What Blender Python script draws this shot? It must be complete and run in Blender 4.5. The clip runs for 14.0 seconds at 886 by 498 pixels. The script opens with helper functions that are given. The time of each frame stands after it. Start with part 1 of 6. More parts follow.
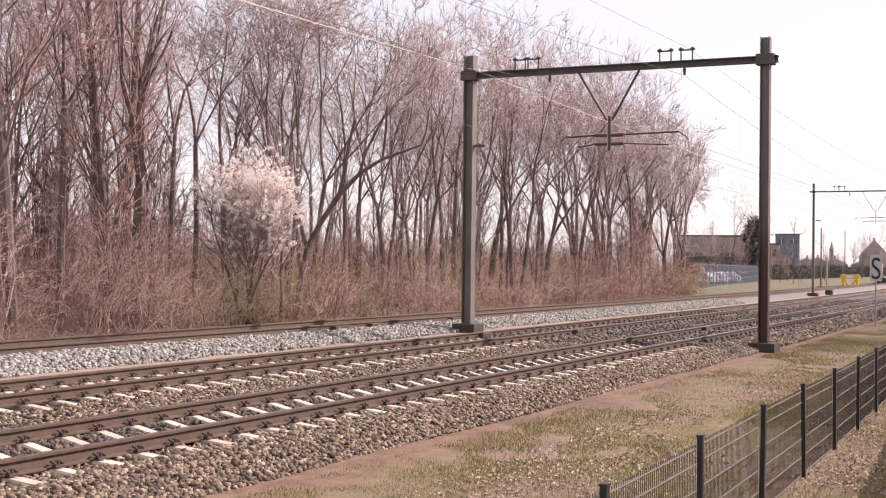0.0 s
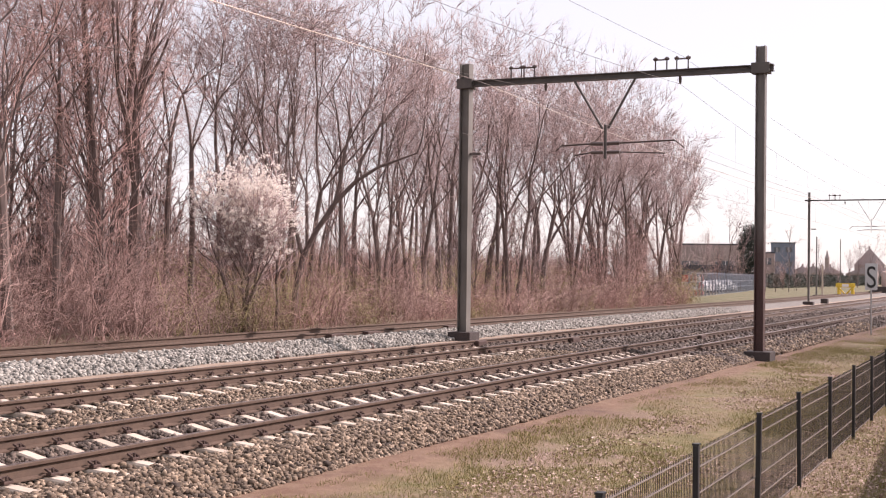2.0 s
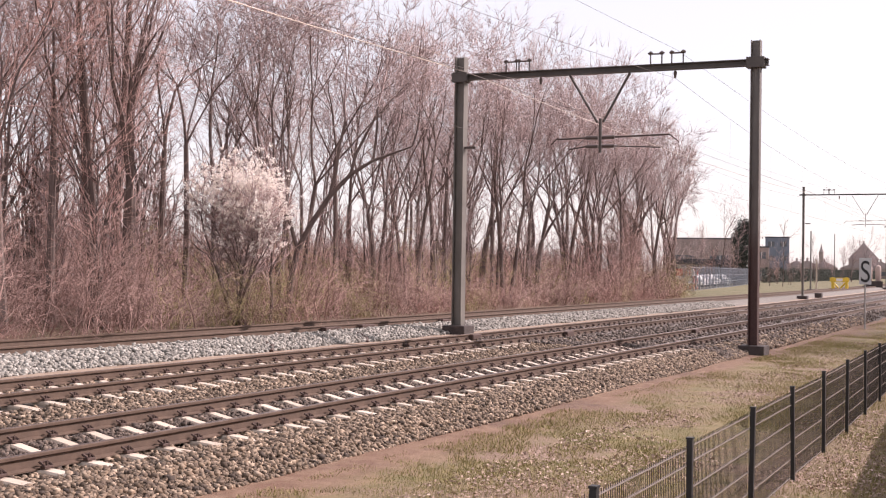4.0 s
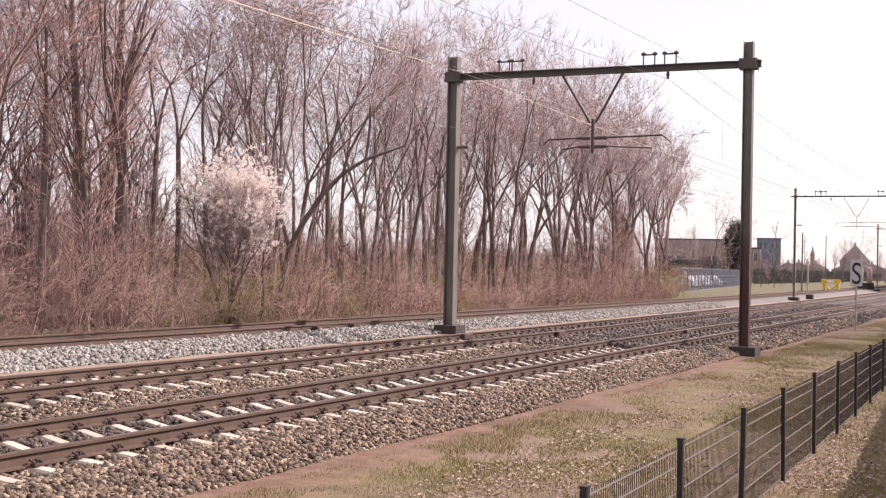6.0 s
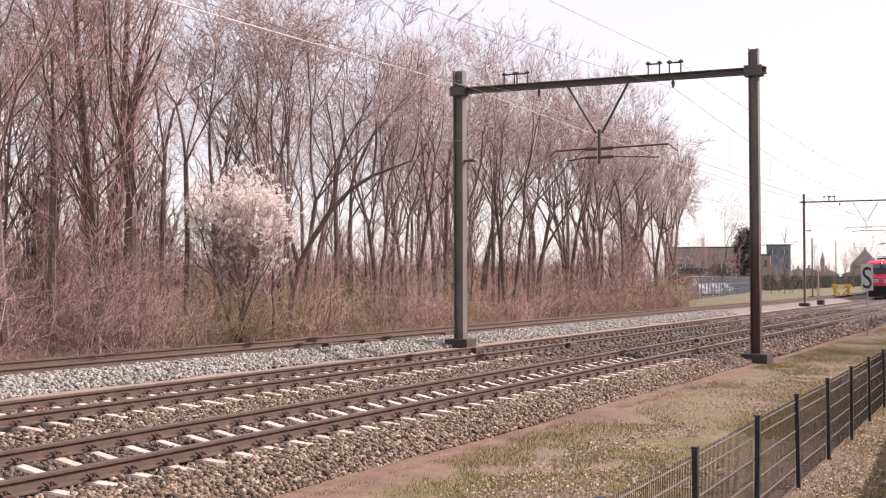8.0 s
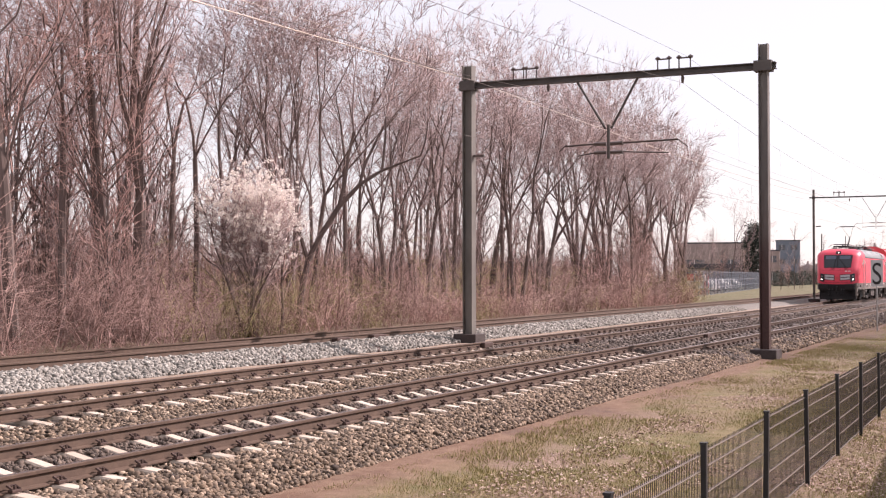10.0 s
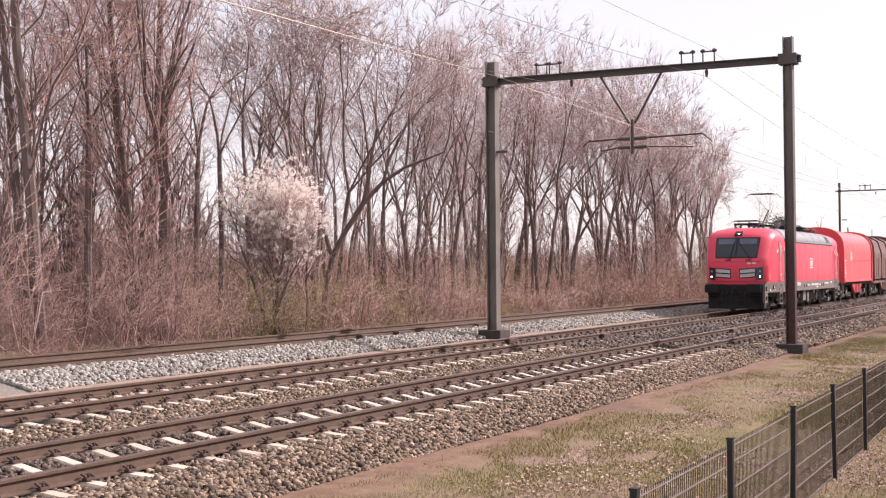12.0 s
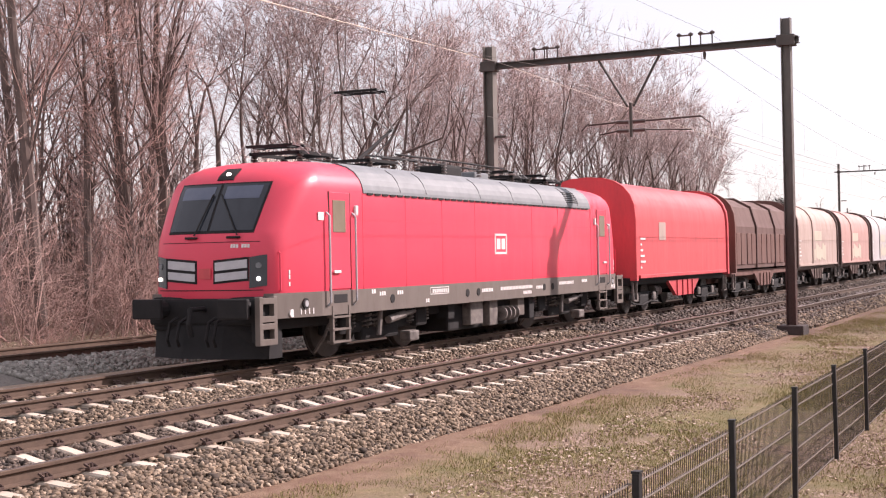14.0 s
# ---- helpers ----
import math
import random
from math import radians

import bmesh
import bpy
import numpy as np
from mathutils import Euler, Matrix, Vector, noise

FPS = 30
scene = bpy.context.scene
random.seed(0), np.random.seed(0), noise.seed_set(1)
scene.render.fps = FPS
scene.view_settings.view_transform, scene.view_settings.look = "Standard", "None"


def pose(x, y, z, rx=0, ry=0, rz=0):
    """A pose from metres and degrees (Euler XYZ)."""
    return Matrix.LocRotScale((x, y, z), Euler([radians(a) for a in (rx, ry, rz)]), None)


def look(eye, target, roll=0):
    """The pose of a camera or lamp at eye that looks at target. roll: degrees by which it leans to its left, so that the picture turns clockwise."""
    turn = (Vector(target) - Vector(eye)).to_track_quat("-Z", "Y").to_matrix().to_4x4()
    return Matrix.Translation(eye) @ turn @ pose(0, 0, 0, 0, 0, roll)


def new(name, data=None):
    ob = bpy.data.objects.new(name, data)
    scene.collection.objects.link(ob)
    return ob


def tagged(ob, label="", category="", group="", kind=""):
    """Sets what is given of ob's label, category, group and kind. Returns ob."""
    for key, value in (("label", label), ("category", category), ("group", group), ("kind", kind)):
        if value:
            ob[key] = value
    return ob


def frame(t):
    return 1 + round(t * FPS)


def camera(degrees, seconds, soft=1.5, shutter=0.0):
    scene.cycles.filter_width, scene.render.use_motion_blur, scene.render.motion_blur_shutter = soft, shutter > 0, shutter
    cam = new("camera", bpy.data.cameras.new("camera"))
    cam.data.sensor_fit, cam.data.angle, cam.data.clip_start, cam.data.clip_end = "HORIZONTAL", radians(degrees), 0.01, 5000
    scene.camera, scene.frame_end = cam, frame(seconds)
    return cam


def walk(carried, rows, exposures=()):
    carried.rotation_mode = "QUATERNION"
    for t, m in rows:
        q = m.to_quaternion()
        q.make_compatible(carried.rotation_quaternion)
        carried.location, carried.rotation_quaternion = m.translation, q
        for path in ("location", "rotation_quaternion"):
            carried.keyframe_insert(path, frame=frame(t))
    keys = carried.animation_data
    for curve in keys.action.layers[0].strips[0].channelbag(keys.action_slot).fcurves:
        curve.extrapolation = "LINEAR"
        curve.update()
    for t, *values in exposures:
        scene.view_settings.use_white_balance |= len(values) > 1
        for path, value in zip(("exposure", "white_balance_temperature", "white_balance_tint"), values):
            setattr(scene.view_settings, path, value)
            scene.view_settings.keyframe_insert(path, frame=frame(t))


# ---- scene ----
# camera, held by hand on one spot beside the line
FOV = 36.682
cam = camera(FOV, 14.0, soft=1.2)
walk(cam, [
    (0, pose(0, 0, 1.826, 90.695, -0.621, -64.538)),
    (0.5, pose(0, 0, 1.826, 90.790, -0.474, -64.577)),
    (1, pose(0, 0, 1.826, 90.719, -0.272, -64.627)),
    (1.5, pose(0, 0, 1.826, 90.866, -0.507, -64.731)),
    (2, pose(0, 0, 1.826, 91.045, -0.701, -64.719)),
    (4.3, pose(0, 0, 1.826, 90.685, -0.880, -65.068)),
    (4.5, pose(0, 0, 1.826, 90.814, -1.029, -65.415)),
    (5, pose(0, 0, 1.826, 91.067, -0.276, -65.467)),
    (5.5, pose(0, 0, 1.826, 90.848, -0.893, -65.530)),
    (6, pose(0, 0, 1.826, 90.759, -1.129, -65.296)),
    (6.5, pose(0, 0, 1.826, 90.823, -1.003, -65.310)),
    (7, pose(0, 0, 1.826, 90.614, -0.879, -64.940)),
    (7.5, pose(0, 0, 1.826, 90.348, -0.706, -65.180)),
    (8, pose(0, 0, 1.826, 91.355, 0.183, -64.884)),
    (8.2, pose(0, 0, 1.826, 91.272, 0.119, -64.854)),
    (10.5, pose(0, 0, 1.826, 90.990, 0.182, -64.261)),
    (11, pose(0, 0, 1.826, 90.715, 0.378, -63.808)),
    (11.5, pose(0, 0, 1.826, 90.901, 0.178, -63.827)),
    (12, pose(0, 0, 1.826, 90.989, 0.448, -63.460)),
    (12.5, pose(0, 0, 1.826, 90.838, 0.363, -63.483)),
    (13, pose(0, 0, 1.826, 90.535, 0.843, -63.490)),
    (13.5, pose(0, 0, 1.826, 90.453, 0.929, -63.449)),
    (14, pose(0, 0, 1.826, 90.377, 1.139, -63.461)),
], exposures=[(0, 0.54, 6700, 26.0), (14, 0.54, 6700, 26.0)])


# daylight: hazy spring sky and one sun from behind and to the side of the camera
SUN = Vector((0.575, -0.525, 0.628)).normalized()
world = bpy.data.worlds.new("sky")
scene.world = world
world.use_nodes = True
wn = world.node_tree.nodes
sky = wn.new("ShaderNodeTexSky")
sky.sky_type = "NISHITA"
sky.sun_disc = False
sky.sun_elevation = math.asin(SUN.z)
sky.sun_rotation = math.atan2(SUN.x, SUN.y)
sky.air_density, sky.dust_density, sky.ozone_density = 1.0, 1.0, 1.0
# a thin even haze veils the blue
veil = wn.new("ShaderNodeMix")
veil.data_type = "RGBA"
veil.inputs[0].default_value = 0.6
veil.inputs[7].default_value = (9.8, 10.2, 10.2, 1)
world.node_tree.links.new(sky.outputs[0], veil.inputs[6])
world.node_tree.links.new(veil.outputs[2], wn["Background"].inputs[0])
wn["Background"].inputs[1].default_value = 0.086
sun = new("sun", bpy.data.lights.new("sun", "SUN"))
sun.data.energy, sun.data.angle, sun.data.color = 5.0, radians(0.6), (1.0, 0.94, 0.88)
sun.matrix_basis = look(SUN * 60, (0, 0, 0))


# materials
def nodes_of(name, rough=0.8, metal=0.0):
    m = bpy.data.materials.new(name)
    m.use_nodes = True
    t = m.node_tree
    b = t.nodes["Principled BSDF"]
    b.inputs["Roughness"].default_value = rough
    b.inputs["Metallic"].default_value = metal
    return m, t, b


def ramp(t, fac, stops):
    r = t.nodes.new("ShaderNodeValToRGB")
    e = r.color_ramp.elements
    while len(e) < len(stops):
        e.new(0.5)
    for el, (p, c) in zip(e, stops):
        el.position, el.color = p, (*c, 1)
    t.links.new(fac, r.inputs[0])
    return r.outputs[0]


def tex(t, scale, detail=6, rough=0.6, kind="noise", coord="Object", stretch=(1, 1, 1)):
    c = t.nodes.new("ShaderNodeTexCoord")
    mp = t.nodes.new("ShaderNodeMapping")
    mp.inputs["Scale"].default_value = stretch
    t.links.new(c.outputs[coord], mp.inputs[0])
    if kind == "noise":
        n = t.nodes.new("ShaderNodeTexNoise")
        n.inputs["Detail"].default_value, n.inputs["Roughness"].default_value = detail, rough
        out = n.outputs["Fac"]
    else:
        n = t.nodes.new("ShaderNodeTexVoronoi")
        out = n.outputs["Distance"]
    n.inputs["Scale"].default_value = scale
    t.links.new(mp.outputs[0], n.inputs["Vector"])
    return n, out


def mix(t, fac, a, b):
    m = t.nodes.new("ShaderNodeMix")
    m.data_type = "RGBA"
    for s, v in ((m.inputs[0], fac), (m.inputs[6], a), (m.inputs[7], b)):
        if isinstance(v, (int, float)):
            s.default_value = v
        elif isinstance(v, tuple):
            s.default_value = (*v, 1)
        else:
            t.links.new(v, s)
    return m.outputs[2]


def bump(t, b, height, strength=0.4, dist=0.02):
    n = t.nodes.new("ShaderNodeBump")
    n.inputs["Strength"].default_value, n.inputs["Distance"].default_value = strength, dist
    t.links.new(height, n.inputs["Height"])
    t.links.new(n.outputs[0], b.inputs["Normal"])


def plain(name, col, col2, rough=0.7, metal=0.0, scale=4.0, fine=60.0, bmp=0.2, coord="Object", stretch=(1, 1, 1)):
    """Two colours mixed by coarse stains and by fine grain, with a little relief."""
    m, t, b = nodes_of(name, rough, metal)
    _, a = tex(t, scale, 7, 0.65, coord=coord, stretch=stretch)
    _, g = tex(t, fine, 3, coord=coord, stretch=stretch)
    c1 = ramp(t, a, [(0.3, col), (0.7, col2)])
    dark = tuple(x * 0.7 for x in col2)
    c2 = mix(t, ramp(t, g, [(0.45, (0, 0, 0)), (0.75, (0.45, 0.45, 0.45))]), c1, dark)
    t.links.new(c2, b.inputs["Base Color"])
    if bmp:
        bump(t, b, g, bmp, 0.01)
    return m


def pieces(name, cols, rough=0.9, island=True, fine=40.0):
    """Colour picked for each stone, leaf or sleeper, with grain."""
    m, t, b = nodes_of(name, rough)
    n = t.nodes.new("ShaderNodeNewGeometry" if island else "ShaderNodeObjectInfo")
    out = n.outputs["Random Per Island" if island else "Random"]
    k = len(cols)
    c = ramp(t, out, [(i / (k - 1), x) for i, x in enumerate(cols)])
    _, g = tex(t, fine, 4)
    c = mix(t, ramp(t, g, [(0.4, (0, 0, 0)), (0.8, (0.5, 0.5, 0.5))]), c, tuple(x * 0.6 for x in cols[0]))
    t.links.new(c, b.inputs["Base Color"])
    return m


def by_object(name, cols, rough=0.9, scale=0.8):
    """Colour that differs from plant to plant, with soft patches within each."""
    m, t, b = nodes_of(name, rough)
    n = t.nodes.new("ShaderNodeObjectInfo")
    k = len(cols)
    c = ramp(t, n.outputs["Random"], [(i / (k - 1), x) for i, x in enumerate(cols)])
    _, g = tex(t, scale, 5, 0.7)
    c = mix(t, ramp(t, g, [(0.35, (0, 0, 0)), (0.7, (0.6, 0.6, 0.6))]), c, tuple(x * 0.45 for x in cols[0]))
    t.links.new(c, b.inputs["Base Color"])
    return m


def glow(name, col, strength):
    m, t, b = nodes_of(name, 0.3)
    b.inputs["Base Color"].default_value = (*col, 1)
    b.inputs["Emission Color"].default_value = (*col, 1)
    b.inputs["Emission Strength"].default_value = strength
    return m


def ground_material():
    m, t, b = nodes_of("soil_and_grass", 0.95)
    g = t.nodes.new("ShaderNodeNewGeometry")
    s = t.nodes.new("ShaderNodeSeparateXYZ")
    t.links.new(g.outputs["Position"], s.inputs[0])
    _, n1 = tex(t, 0.55, 8, 0.7)
    _, n2 = tex(t, 3.0, 8, 0.75)
    _, n3 = tex(t, 26.0, 4, 0.7)

    def math_(op, a, b2):
        q = t.nodes.new("ShaderNodeMath")
        q.operation = op
        for i, v in enumerate((a, b2)):
            if isinstance(v, (int, float)):
                q.inputs[i].default_value = v
            else:
                t.links.new(v, q.inputs[i])
        return q.outputs[0]
    # distance from the near track, with a ragged edge
    xx = math_("MULTIPLY", s.outputs[0], s.outputs[0])
    y = math_("SUBTRACT", s.outputs[1], math_("MULTIPLY", xx, CURVE))
    y = math_("ADD", y, math_("MULTIPLY", math_("SUBTRACT", n2, 0.5), 1.6))
    y = math_("ADD", y, math_("MULTIPLY", math_("SUBTRACT", n1, 0.5), 1.0))
    grass = mix(t, ramp(t, n2, [(0.4, (0, 0, 0)), (0.62, (1, 1, 1))]), (0.12, 0.105, 0.032), (0.24, 0.176, 0.09))
    litter = mix(t, ramp(t, n3, [(0.4, (0, 0, 0)), (0.62, (1, 1, 1))]), (0.12, 0.07, 0.048), (0.33, 0.225, 0.165))
    near = mix(t, ramp(t, n1, [(0.42, (0, 0, 0)), (0.6, (1, 1, 1))]), grass, litter)
    _, n4 = tex(t, 70.0, 3, 0.6)
    speck = ramp(t, n4, [(0.42, (0, 0, 0)), (0.62, (0.35, 0.35, 0.35))])
    near = mix(t, speck, near, (0.06, 0.045, 0.026))
    path = mix(t, ramp(t, n3, [(0.35, (0, 0, 0)), (0.7, (1, 1, 1))]), (0.12, 0.06, 0.036), (0.20, 0.108, 0.067))
    path = mix(t, ramp(t, n2, [(0.42, (0, 0, 0)), (0.68, (1, 1, 1))]), path, (0.26, 0.17, 0.11))
    path = mix(t, ramp(t, n1, [(0.5, (0, 0, 0)), (0.66, (0.8, 0.8, 0.8))]), path, (0.10, 0.056, 0.04))
    path = mix(t, ramp(t, n4, [(0.45, (0, 0, 0)), (0.65, (0.5, 0.5, 0.5))]), path, (0.075, 0.045, 0.03))
    wood = mix(t, ramp(t, n2, [(0.35, (0, 0, 0)), (0.6, (1, 1, 1))]), (0.13, 0.078, 0.055), (0.17, 0.125, 0.075))

    def step(v, lo, hi):
        q = t.nodes.new("ShaderNodeMapRange")
        q.inputs[1].default_value, q.inputs[2].default_value = lo, hi
        t.links.new(v, q.inputs[0])
        return q.outputs[0]
    c = mix(t, step(y, 6.15, 6.9), near, path)
    c = mix(t, step(y, 19.3, 19.9), c, wood)
    field = mix(t, ramp(t, n1, [(0.4, (0, 0, 0)), (0.6, (1, 1, 1))]), (0.085, 0.085, 0.032), (0.165, 0.13, 0.07))
    c = mix(t, step(s.outputs[0], 80.0, 84.0), c, field)
    t.links.new(c, b.inputs["Base Color"])
    bump(t, b, n3, 0.6, 0.03)
    return m


CURVE = 0.00013
M_GROUND = ground_material()
M_STONE = pieces("ballast_stone", [(0.035, 0.023, 0.017), (0.24, 0.168, 0.112), (0.075, 0.05, 0.034), (0.46, 0.345, 0.25), (0.11, 0.075, 0.052), (0.33, 0.24, 0.168), (0.045, 0.03, 0.022), (0.18, 0.125, 0.088)])
# dirty stones, their colour darkened further for the near trees' shade
M_STONE_DARK = pieces("sooty_ballast_stone", [(0.045, 0.034, 0.029), (0.15, 0.115, 0.095), (0.08, 0.06, 0.05), (0.22, 0.17, 0.14)])
M_STONE_PALE = pieces("pale_ballast_stone", [(0.11, 0.10, 0.088), (0.33, 0.305, 0.27), (0.19, 0.175, 0.152), (0.46, 0.43, 0.385), (0.26, 0.24, 0.212)])
M_STONE_GAUGE = pieces("oil_stained_stone", [(0.03, 0.021, 0.018), (0.13, 0.095, 0.075), (0.06, 0.042, 0.034), (0.24, 0.18, 0.14), (0.085, 0.06, 0.05)])
# bed colour is near black to stand for the shade between stones
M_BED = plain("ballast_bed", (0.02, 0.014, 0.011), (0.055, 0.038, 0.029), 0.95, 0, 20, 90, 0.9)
# same for the bed: dirt plus tree shade and dark gaps in one colour
M_BED_SHADED = plain("sooty_ballast_bed", (0.035, 0.026, 0.022), (0.085, 0.066, 0.056), 0.95, 0, 20, 90, 0.9)
M_BED_PALE = plain("pale_ballast_bed", (0.12, 0.108, 0.095), (0.24, 0.215, 0.19), 0.95, 0, 20, 90, 0.9)
M_SAND = plain("sandy_strip", (0.22, 0.155, 0.11), (0.34, 0.255, 0.195), 0.95, 0, 3, 60, 0.5)
M_RAIL = plain("rusty_rail_steel", (0.072, 0.042, 0.028), (0.12, 0.074, 0.05), 0.75, 0.0, 8, 70, 0.2)
M_RAILTOP = plain("worn_rail_head", (0.20, 0.15, 0.13), (0.28, 0.23, 0.21), 0.35, 0.8, 6, 60, 0.05)
M_SLEEPER = pieces("concrete_sleeper", [(0.42, 0.34, 0.27), (0.57, 0.48, 0.40), (0.49, 0.405, 0.33)], 0.9, False, 14)
# sleepers of the far stretch, with tree shade put into their colour
M_SLEEPER_SHADED = pieces("sooty_sleeper", [(0.22, 0.18, 0.165), (0.33, 0.28, 0.26), (0.27, 0.225, 0.205)], 0.9, False, 14)
M_CLIP = plain("rusty_clip", (0.06, 0.035, 0.028), (0.10, 0.06, 0.05), 0.7, 0.3, 20, 80, 0.2)
M_TIE = plain("old_timber_sleeper", (0.13, 0.085, 0.06), (0.24, 0.17, 0.13), 0.9, 0, 6, 40, 0.5)
M_MAST = plain("weathered_mast_paint", (0.125, 0.11, 0.098), (0.22, 0.20, 0.178), 0.6, 0.4, 2, 40, 0.15, stretch=(1, 1, 0.3))
# darker copy of the mast paint: the beam's shaded face put into colour
M_BEAM = plain("dark_beam_paint", (0.06, 0.05, 0.045), (0.11, 0.095, 0.085), 0.6, 0.2, 2, 40, 0.15)


def rusting_mast(name, grey, grey2, rust, rust2, z0, z1):
    """Weathered paint over rust that has crept up from the foot."""
    m, t, b = nodes_of(name, 0.6, 0.3)
    c = t.nodes.new("ShaderNodeTexCoord")
    q = t.nodes.new("ShaderNodeSeparateXYZ")
    t.links.new(c.outputs["Object"], q.inputs[0])
    _, a = tex(t, 3, 7, 0.7, stretch=(1, 1, 0.25))
    _, g = tex(t, 45, 4)
    k = t.nodes.new("ShaderNodeMath")
    k.operation = "MULTIPLY_ADD"
    t.links.new(a, k.inputs[0])
    k.inputs[1].default_value = 3.0
    t.links.new(q.outputs[2], k.inputs[2])
    h = t.nodes.new("ShaderNodeMapRange")
    h.inputs[1].default_value, h.inputs[2].default_value = z0 + 1.5, z1 + 1.5
    t.links.new(k.outputs[0], h.inputs[0])
    paint = ramp(t, a, [(0.3, grey), (0.7, grey2)])
    stain = ramp(t, g, [(0.3, rust), (0.7, rust2)])
    t.links.new(mix(t, h.outputs[0], stain, paint), b.inputs["Base Color"])
    bump(t, b, g, 0.2, 0.01)
    return m


M_MASTRUST = rusting_mast("rust_stained_mast", (0.115, 0.10, 0.092), (0.20, 0.18, 0.165), (0.05, 0.024, 0.022), (0.10, 0.05, 0.044), 1.6, 4.6)
M_FOOT = plain("dark_concrete_foot", (0.035, 0.026, 0.024), (0.07, 0.054, 0.05), 0.9, 0, 5, 40, 0.4)
M_WIRE = plain("copper_wire", (0.09, 0.075, 0.065), (0.14, 0.11, 0.10), 0.7, 0.2, 3, 30, 0)
M_PALEWIRE = plain("bright_alloy_wire", (0.40, 0.32, 0.25), (0.48, 0.39, 0.31), 0.4, 0.3, 3, 30, 0)
M_INSUL = plain("brown_porcelain", (0.06, 0.04, 0.035), (0.10, 0.07, 0.06), 0.3, 0, 5, 30, 0)
M_GALV = plain("galvanised_tube", (0.30, 0.29, 0.28), (0.42, 0.41, 0.40), 0.45, 0.7, 5, 30, 0)


# mesh helpers
class Mesh:
    """Collects boxes, tubes and sheets as one mesh."""

    def __init__(self):
        self.v, self.f = [], []

    def add(self, verts, faces):
        n = len(self.v)
        self.v.extend(verts)
        self.f.extend([tuple(i + n for i in q) for q in faces])

    def box(self, x0, y0, z0, x1, y1, z1, bevel=0.0):
        b = min(bevel, (x1 - x0) / 3, (y1 - y0) / 3, (z1 - z0) / 3)
        if b <= 0:
            self.add([(x, y, z) for x in (x0, x1) for y in (y0, y1) for z in (z0, z1)],
                     [(0, 1, 3, 2), (4, 6, 7, 5), (0, 4, 5, 1), (2, 3, 7, 6), (0, 2, 6, 4), (1, 5, 7, 3)])
            return self
        bm = bmesh.new()
        bmesh.ops.create_cube(bm, size=1, matrix=Matrix.Translation(((x0 + x1) / 2, (y0 + y1) / 2, (z0 + z1) / 2)) @ Matrix.Diagonal((x1 - x0, y1 - y0, z1 - z0, 1)))
        bmesh.ops.bevel(bm, geom=bm.edges[:], offset=b, segments=2, affect="EDGES", profile=0.6)
        self.take(bm)
        return self

    def take(self, bm):
        bm.verts.index_update()
        self.add([tuple(v.co) for v in bm.verts], [tuple(v.index for v in q.verts) for q in bm.faces])
        bm.free()
        return self

    def tube(self, pts, radii, n=6, cap=True):
        """A tapered tube along the points."""
        pts = [Vector(p) for p in pts]
        if isinstance(radii, (int, float)):
            radii = [radii] * len(pts)
        base = len(self.v)
        last = None
        for i, p in enumerate(pts):
            d = (pts[min(i + 1, len(pts) - 1)] - pts[max(i - 1, 0)]).normalized()
            if last is None:
                last = d.orthogonal().normalized()
            s = (last - d * last.dot(d)).normalized()
            last = s
            u = d.cross(s)
            for k in range(n):
                a = 2 * math.pi * k / n
                self.v.append(tuple(p + (s * math.cos(a) + u * math.sin(a)) * radii[i]))
        for i in range(len(pts) - 1):
            for k in range(n):
                a, b = base + i * n + k, base + i * n + (k + 1) % n
                self.f.append((a, b, b + n, a + n))
        if cap:
            self.f.append(tuple(base + k for k in reversed(range(n))))
            self.f.append(tuple(base + (len(pts) - 1) * n + k for k in range(n)))
        return self

    def prism(self, outline, x0, x1, axis="x"):
        """An outline in the plane across the axis, drawn out along it; the outline runs counter-clockwise seen from +axis."""
        n = len(outline)
        put = {"x": lambda a, b, c: (a, b, c), "y": lambda a, b, c: (c, a, b), "z": lambda a, b, c: (b, c, a)}[axis]
        vs = [put(x, p, q) for x in (x0, x1) for p, q in outline]
        fs = [(i, (i + 1) % n, n + (i + 1) % n, n + i) for i in range(n)]
        fs += [tuple(reversed(range(n))), tuple(range(n, 2 * n))]
        self.add(vs, fs)
        return self

    def loft(self, rings, close=True, caps=True):
        n = len(rings[0])
        vs = [p for r in rings for p in r]
        fs = []
        for i in range(len(rings) - 1):
            for k in range(n if close else n - 1):
                a, b = i * n + k, i * n + (k + 1) % n
                fs.append((a, b, b + n, a + n))
        if caps:
            fs += [tuple(reversed(range(n))), tuple((len(rings) - 1) * n + k for k in range(n))]
        self.add(vs, fs)
        return self

    def data(self, name, material, smooth=False):
        me = bpy.data.meshes.new(name)
        me.from_pydata(self.v, [], self.f)
        bm = bmesh.new()
        bm.from_mesh(me)
        bmesh.ops.recalc_face_normals(bm, faces=bm.faces[:])
        bm.to_mesh(me)
        bm.free()
        me.materials.append(material)
        if smooth:
            me.shade_smooth()
            me.set_sharp_from_angle(angle=radians(35))
        return me


def part(name, mesh, material, parent=None, label="", smooth=False, at=None):
    """Links a mesh as one object under a thing."""
    ob = new(name, mesh.data(name, material, smooth) if isinstance(mesh, Mesh) else mesh)
    if parent:
        ob.parent = parent
    if at is not None:
        ob.matrix_basis = at
    return tagged(ob, label)


def thing(name, label, category, at=None, group="", kind=""):
    ob = new(name)
    ob.empty_display_size = 0.2
    if at is not None:
        ob.matrix_basis = at
    return tagged(ob, label, category, group, kind)


def solo(name, mesh, material, label, category, at=None, group="", kind="", smooth=False):
    return tagged(part(name, mesh, material, None, label, smooth, at), label, category, group, kind)


